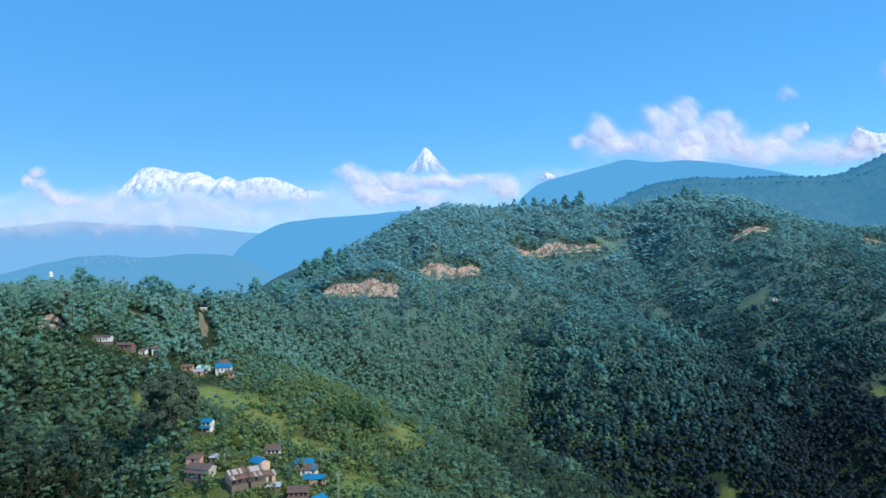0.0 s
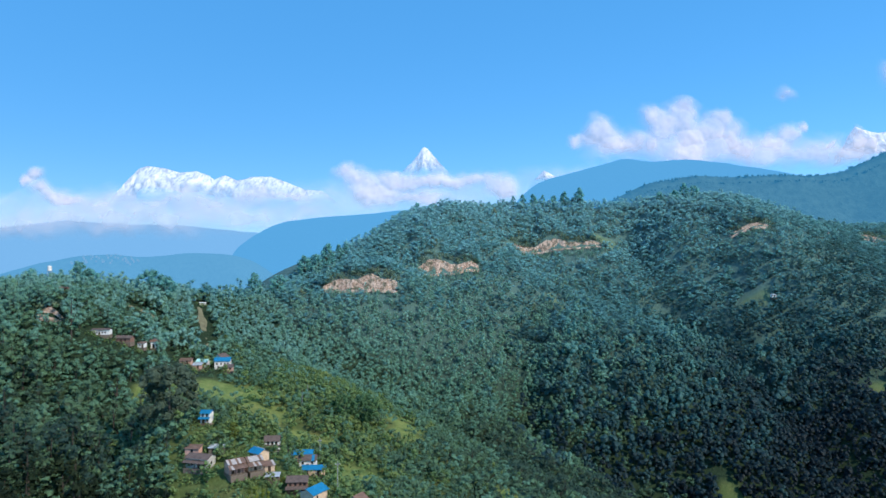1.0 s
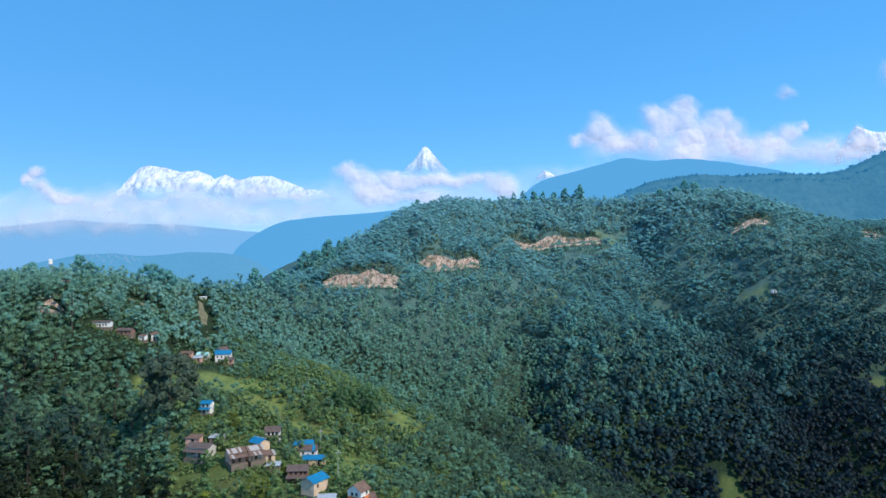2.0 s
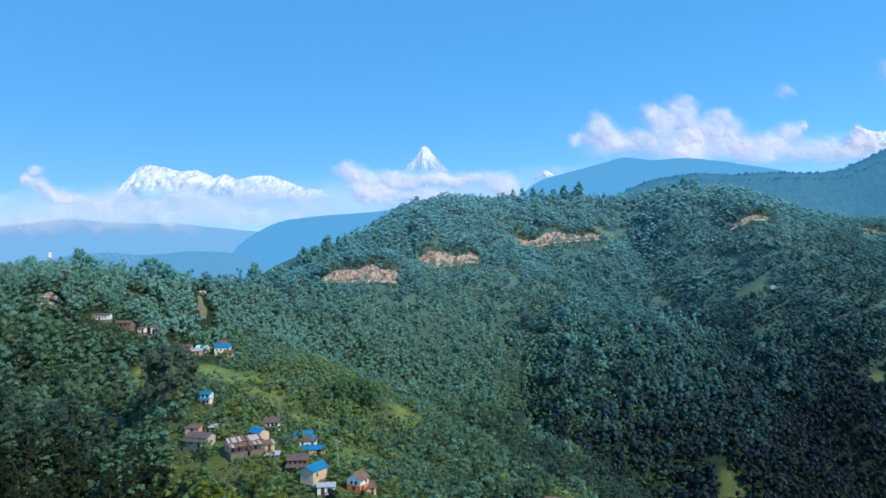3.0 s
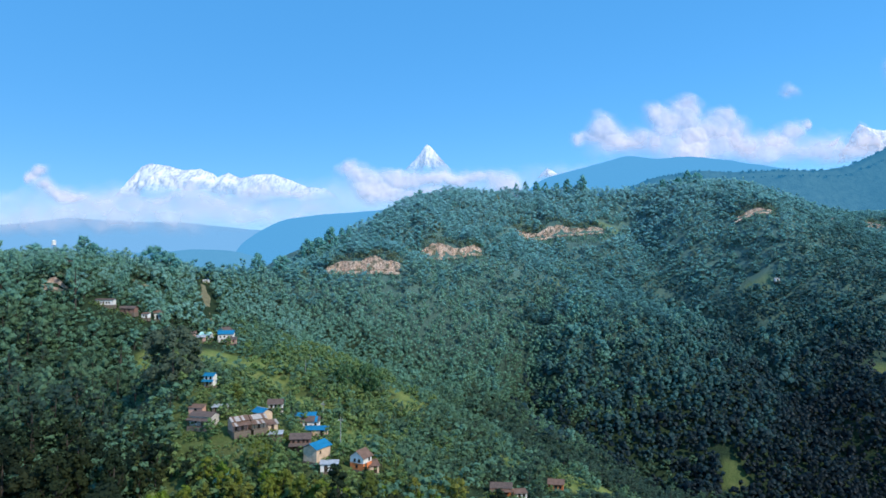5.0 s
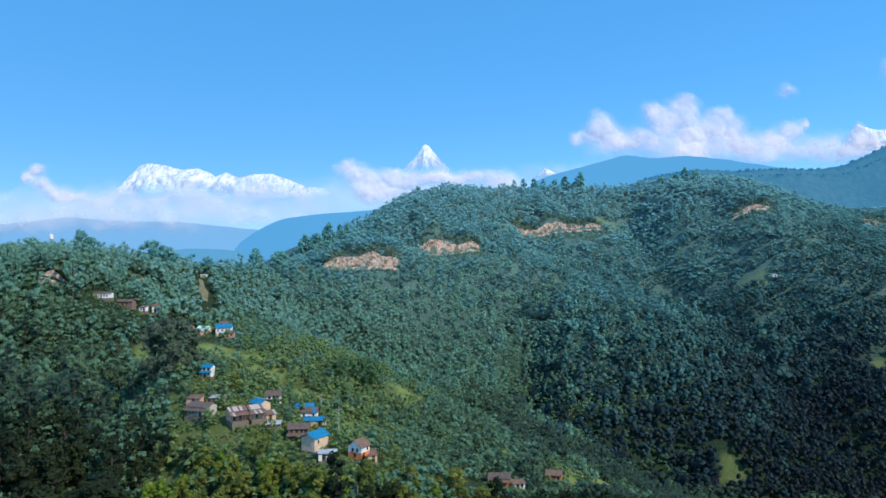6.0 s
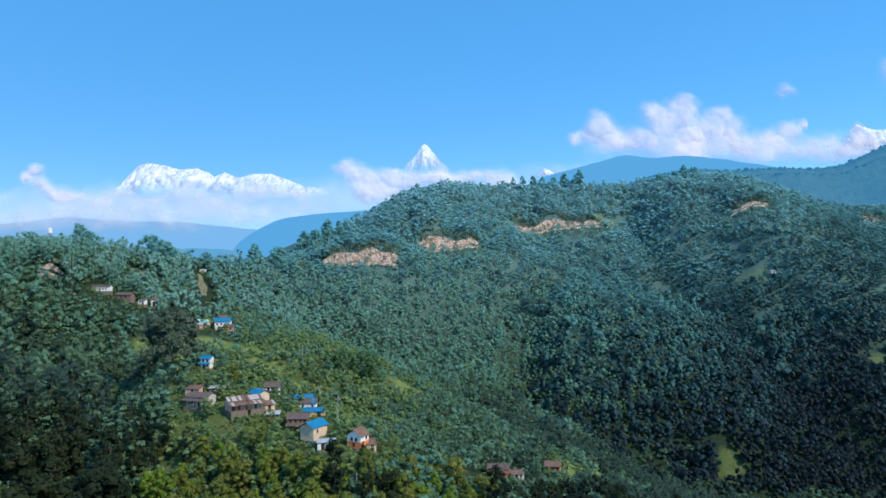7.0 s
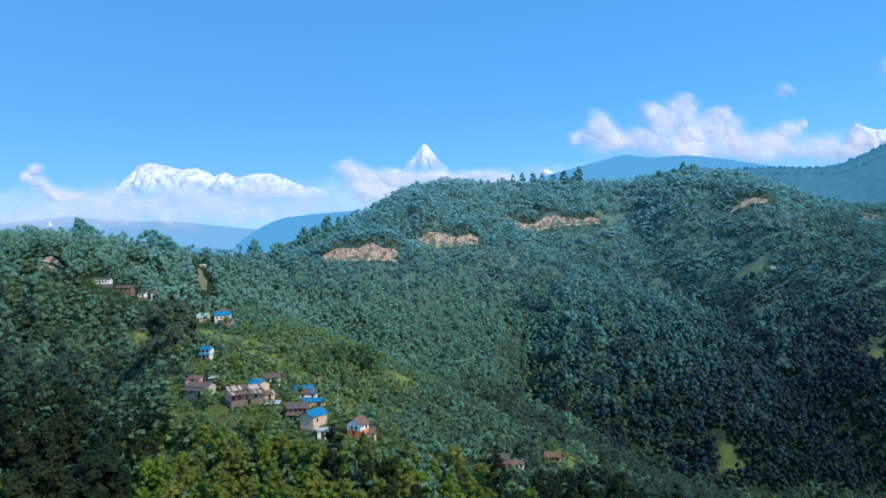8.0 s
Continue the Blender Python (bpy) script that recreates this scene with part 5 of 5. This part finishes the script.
# lower farm
house(15.0, 182, -6, 6.6, 4.2, 2.8, .5, M_SLATE, M_ORANGE, "low orange house with a dark brown roof", front=[DR(0), W(-2, .9), W(2, .9)], seed=31, verandah=(1.4, 2.1, M_RUST, 4))
shed(19.8, 180.5, 10, 4.0, 2.6, 2.0, 2.6, M_RUST, M_WHITE, "white shed with a rusty roof", [DR(-.5), W(1, .8)], 32)
house(31, 191, -12, 5.0, 3.8, 2.4, .55, M_RUST, M_ORANGE, "small orange house with a rusty brown roof", front=[DR(0), W(1.5, .9)], seed=33)


# ---- poles, tank, small things ----
def pole(x, y, height, label, arm=True):
    root = tagged(new("power_pole"), label, "pole", "power poles")
    root.matrix_basis = pose(x, y, land_at(x, y) - 0.3)
    bm = bmesh.new()
    bmesh.ops.create_cone(bm, cap_ends=True, segments=8, radius1=.09, radius2=.06, depth=height, matrix=Matrix.Translation((0, 0, height / 2)))
    part("shaft", bm, M_STEEL, root)
    if arm:
        part("crossarm", boxes((-.6, .6, -.05, .05, height - .55, height - .43)), M_STEEL, root)
        for u in (-.5, 0, .5):
            bm = bmesh.new()
            bmesh.ops.create_cone(bm, cap_ends=True, segments=8, radius1=.06, radius2=.045, depth=.2, matrix=Matrix.Translation((u, 0, height - .33 if u else height + .1)))
            part("insulator", bm, M_WHITE, root)
    return root


pole(-24.4, 160, 10.4, "tall slim grey power pole between the houses")
pole(-21.0, 139, 9.2, "tall slim grey power pole below the village")
pole(-17.3, 139, 7.0, "thin grey pole among the lower trees", False)
pole(-35.0, 196, 7.0, "slim grey power pole above the blue roofs")
pole(-48.3, 236, 7.5, "slim grey pole in the fields", False)
pole(-47.8, 243, 7.6, "slim grey pole in the fields", False)


def water_tank(x, y):
    root = tagged(new("water_tank"), "white water tank on a frame on the wooded ridge", "tank")
    root.matrix_basis = pose(x, y, land_at(x, y) - .2)
    for sx in (-.6, .6):
        for sy in (-.6, .6):
            part("leg", boxes((sx - .06, sx + .06, sy - .06, sy + .06, 0, 8.6)), M_STEEL, root)
    part("platform", boxes((-.85, .85, -.85, .85, 8.6, 8.75)), M_STEEL, root)
    bm = bmesh.new()
    bmesh.ops.create_cone(bm, cap_ends=True, segments=20, radius1=.8, radius2=.8, depth=1.7, matrix=Matrix.Translation((0, 0, 9.6)))
    bmesh.ops.create_cone(bm, cap_ends=True, segments=20, radius1=.8, radius2=.3, depth=.3, matrix=Matrix.Translation((0, 0, 10.6)))
    part("drum", bm, M_WHITE, root)
    return root


water_tank(-159.5, 276.6)
for hx, hy in ((231, 522), (292, 512), (213, 437)):
    shed(hx, hy, 5, 3.6, 2.6, 2.0, 2.6, M_GREY, M_WHITE, "tiny white hut among the trees on the hill", [DR(0)], 40, lift=2.0)


# ---- low growth between the trees, on the edges of the clearings and round the houses ----
HOMES = np.array([o.matrix_basis.translation[:2] for o in scene.objects if o.get("category") in ("house", "shed")])
shade_spots = []
x, y, r = scatter(-145, 74, 118, 345, 2.7, 9)
z, op, scarred = land(x, y), openness(x, y), in_scar(x, y)
for xi, yi, zi, o, bare in zip(x, y, z, op, scarred):
    gap = np.hypot(HOMES[:, 0] - xi, (HOMES[:, 1] - yi) * 0.75).min()
    if r.uniform() < ((0.14 if xi < 0 else 0.42) if o > 0.5 else 0.88 if xi < -6 + 6 * math.sin(yi * 0.21) else 0.45) and gap > 2.5 and not bare and (yi < 300 or -126 < xi < -94):
        before = ((np.abs(HOMES[:, 0] - xi) < 4.5) & (HOMES[:, 1] > yi) & (HOMES[:, 1] < yi + 10)).any()
        (bush_spots if -66 < xi < -16 + 7 * math.sin(yi * 0.17) and r.uniform() < 0.85 else shade_spots).append((xi, yi, zi - 0.2, "bush", "far", min(sight_room(xi, yi, zi) / 3.4, r.uniform(0.9, 1.75) * min(1.0, 0.36 + 0.10 * gap) * (0.6 if before else 1.0)), r.uniform(0, 6.28), r.uniform(), r.randint(3)))
for hx, hy, turn, half, front in HOME_PLAN:           # weeds and shrubs along the walls
    c, sn = math.cos(radians(turn)), math.sin(radians(turn))
    for _ in range(int(5 + half * 4)):
        u, v = r.uniform(-half - 1.5, half + 1.5), -front - r.uniform(0.5, 2.6)
        px, py = hx + u * c - v * sn, hy + u * sn + v * c
        bush_spots.append((px, py, land_at(px, py) - 0.3, "bush", "far", r.uniform(0.28, 0.62), r.uniform(0, 6.28), r.uniform(), r.randint(3)))
forest("bushes", "light green bushes between the fields and houses", bush_spots, M_LIGHT, "bushes")
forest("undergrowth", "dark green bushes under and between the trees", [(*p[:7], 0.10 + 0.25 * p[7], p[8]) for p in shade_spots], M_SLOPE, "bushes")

# ---- far woods on the wooded hill behind ----
wood_V, wood_F, wood_n = [], [], 0
hill = scene.objects["backdrop_hill_wooded"]
r = np.random.RandomState(23)
for v in hill.data.vertices:
    x, y, z = v.co
    if abs(y - 1597) < 16 and z > 120 and r.uniform() < 0.55:
        for _ in range(2):
            s = r.uniform(1.5, 3.0) * (1.5 if r.uniform() < 0.06 else 1.0)
            c = np.array([x + r.uniform(-4, 4), y + r.uniform(-8, 8), z + s * 0.3])
            wood_V.append(ICO_V * s * np.array([1, 1, 1.25]) * (1 + r.uniform(-0.25, 0.25, (6, 1))) + c)
            wood_F.append(ICO_F + wood_n)
            wood_n += 6
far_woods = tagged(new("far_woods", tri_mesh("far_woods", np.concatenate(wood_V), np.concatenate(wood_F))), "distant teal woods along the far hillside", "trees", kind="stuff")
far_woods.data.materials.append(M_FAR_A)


# ---- a far settlement on the low hill across the valley ----
r = np.random.RandomState(31)
low = scene.objects["backdrop_hill_low"]
tops = [v.co for v in low.data.vertices if abs(v.co.y - 2500) < 30 and -1330 < v.co.x < -1090]
bm = bmesh.new()
for v in tops:
    for _ in range(3):
        if r.uniform() < 0.4:
            cx, cy, w, d, h = v.x + r.uniform(-7, 7), v.y - r.uniform(0, 60), r.uniform(3, 6), r.uniform(3, 5), r.uniform(1.5, 3)
            zb = v.z - 0.22 * (v.y - cy)
            box(bm, cx - w / 2, cx + w / 2, cy - d / 2, cy + d / 2, zb - 6, zb + h)
town = bpy.data.meshes.new("far_settlement")
bm.to_mesh(town)
bm.free()
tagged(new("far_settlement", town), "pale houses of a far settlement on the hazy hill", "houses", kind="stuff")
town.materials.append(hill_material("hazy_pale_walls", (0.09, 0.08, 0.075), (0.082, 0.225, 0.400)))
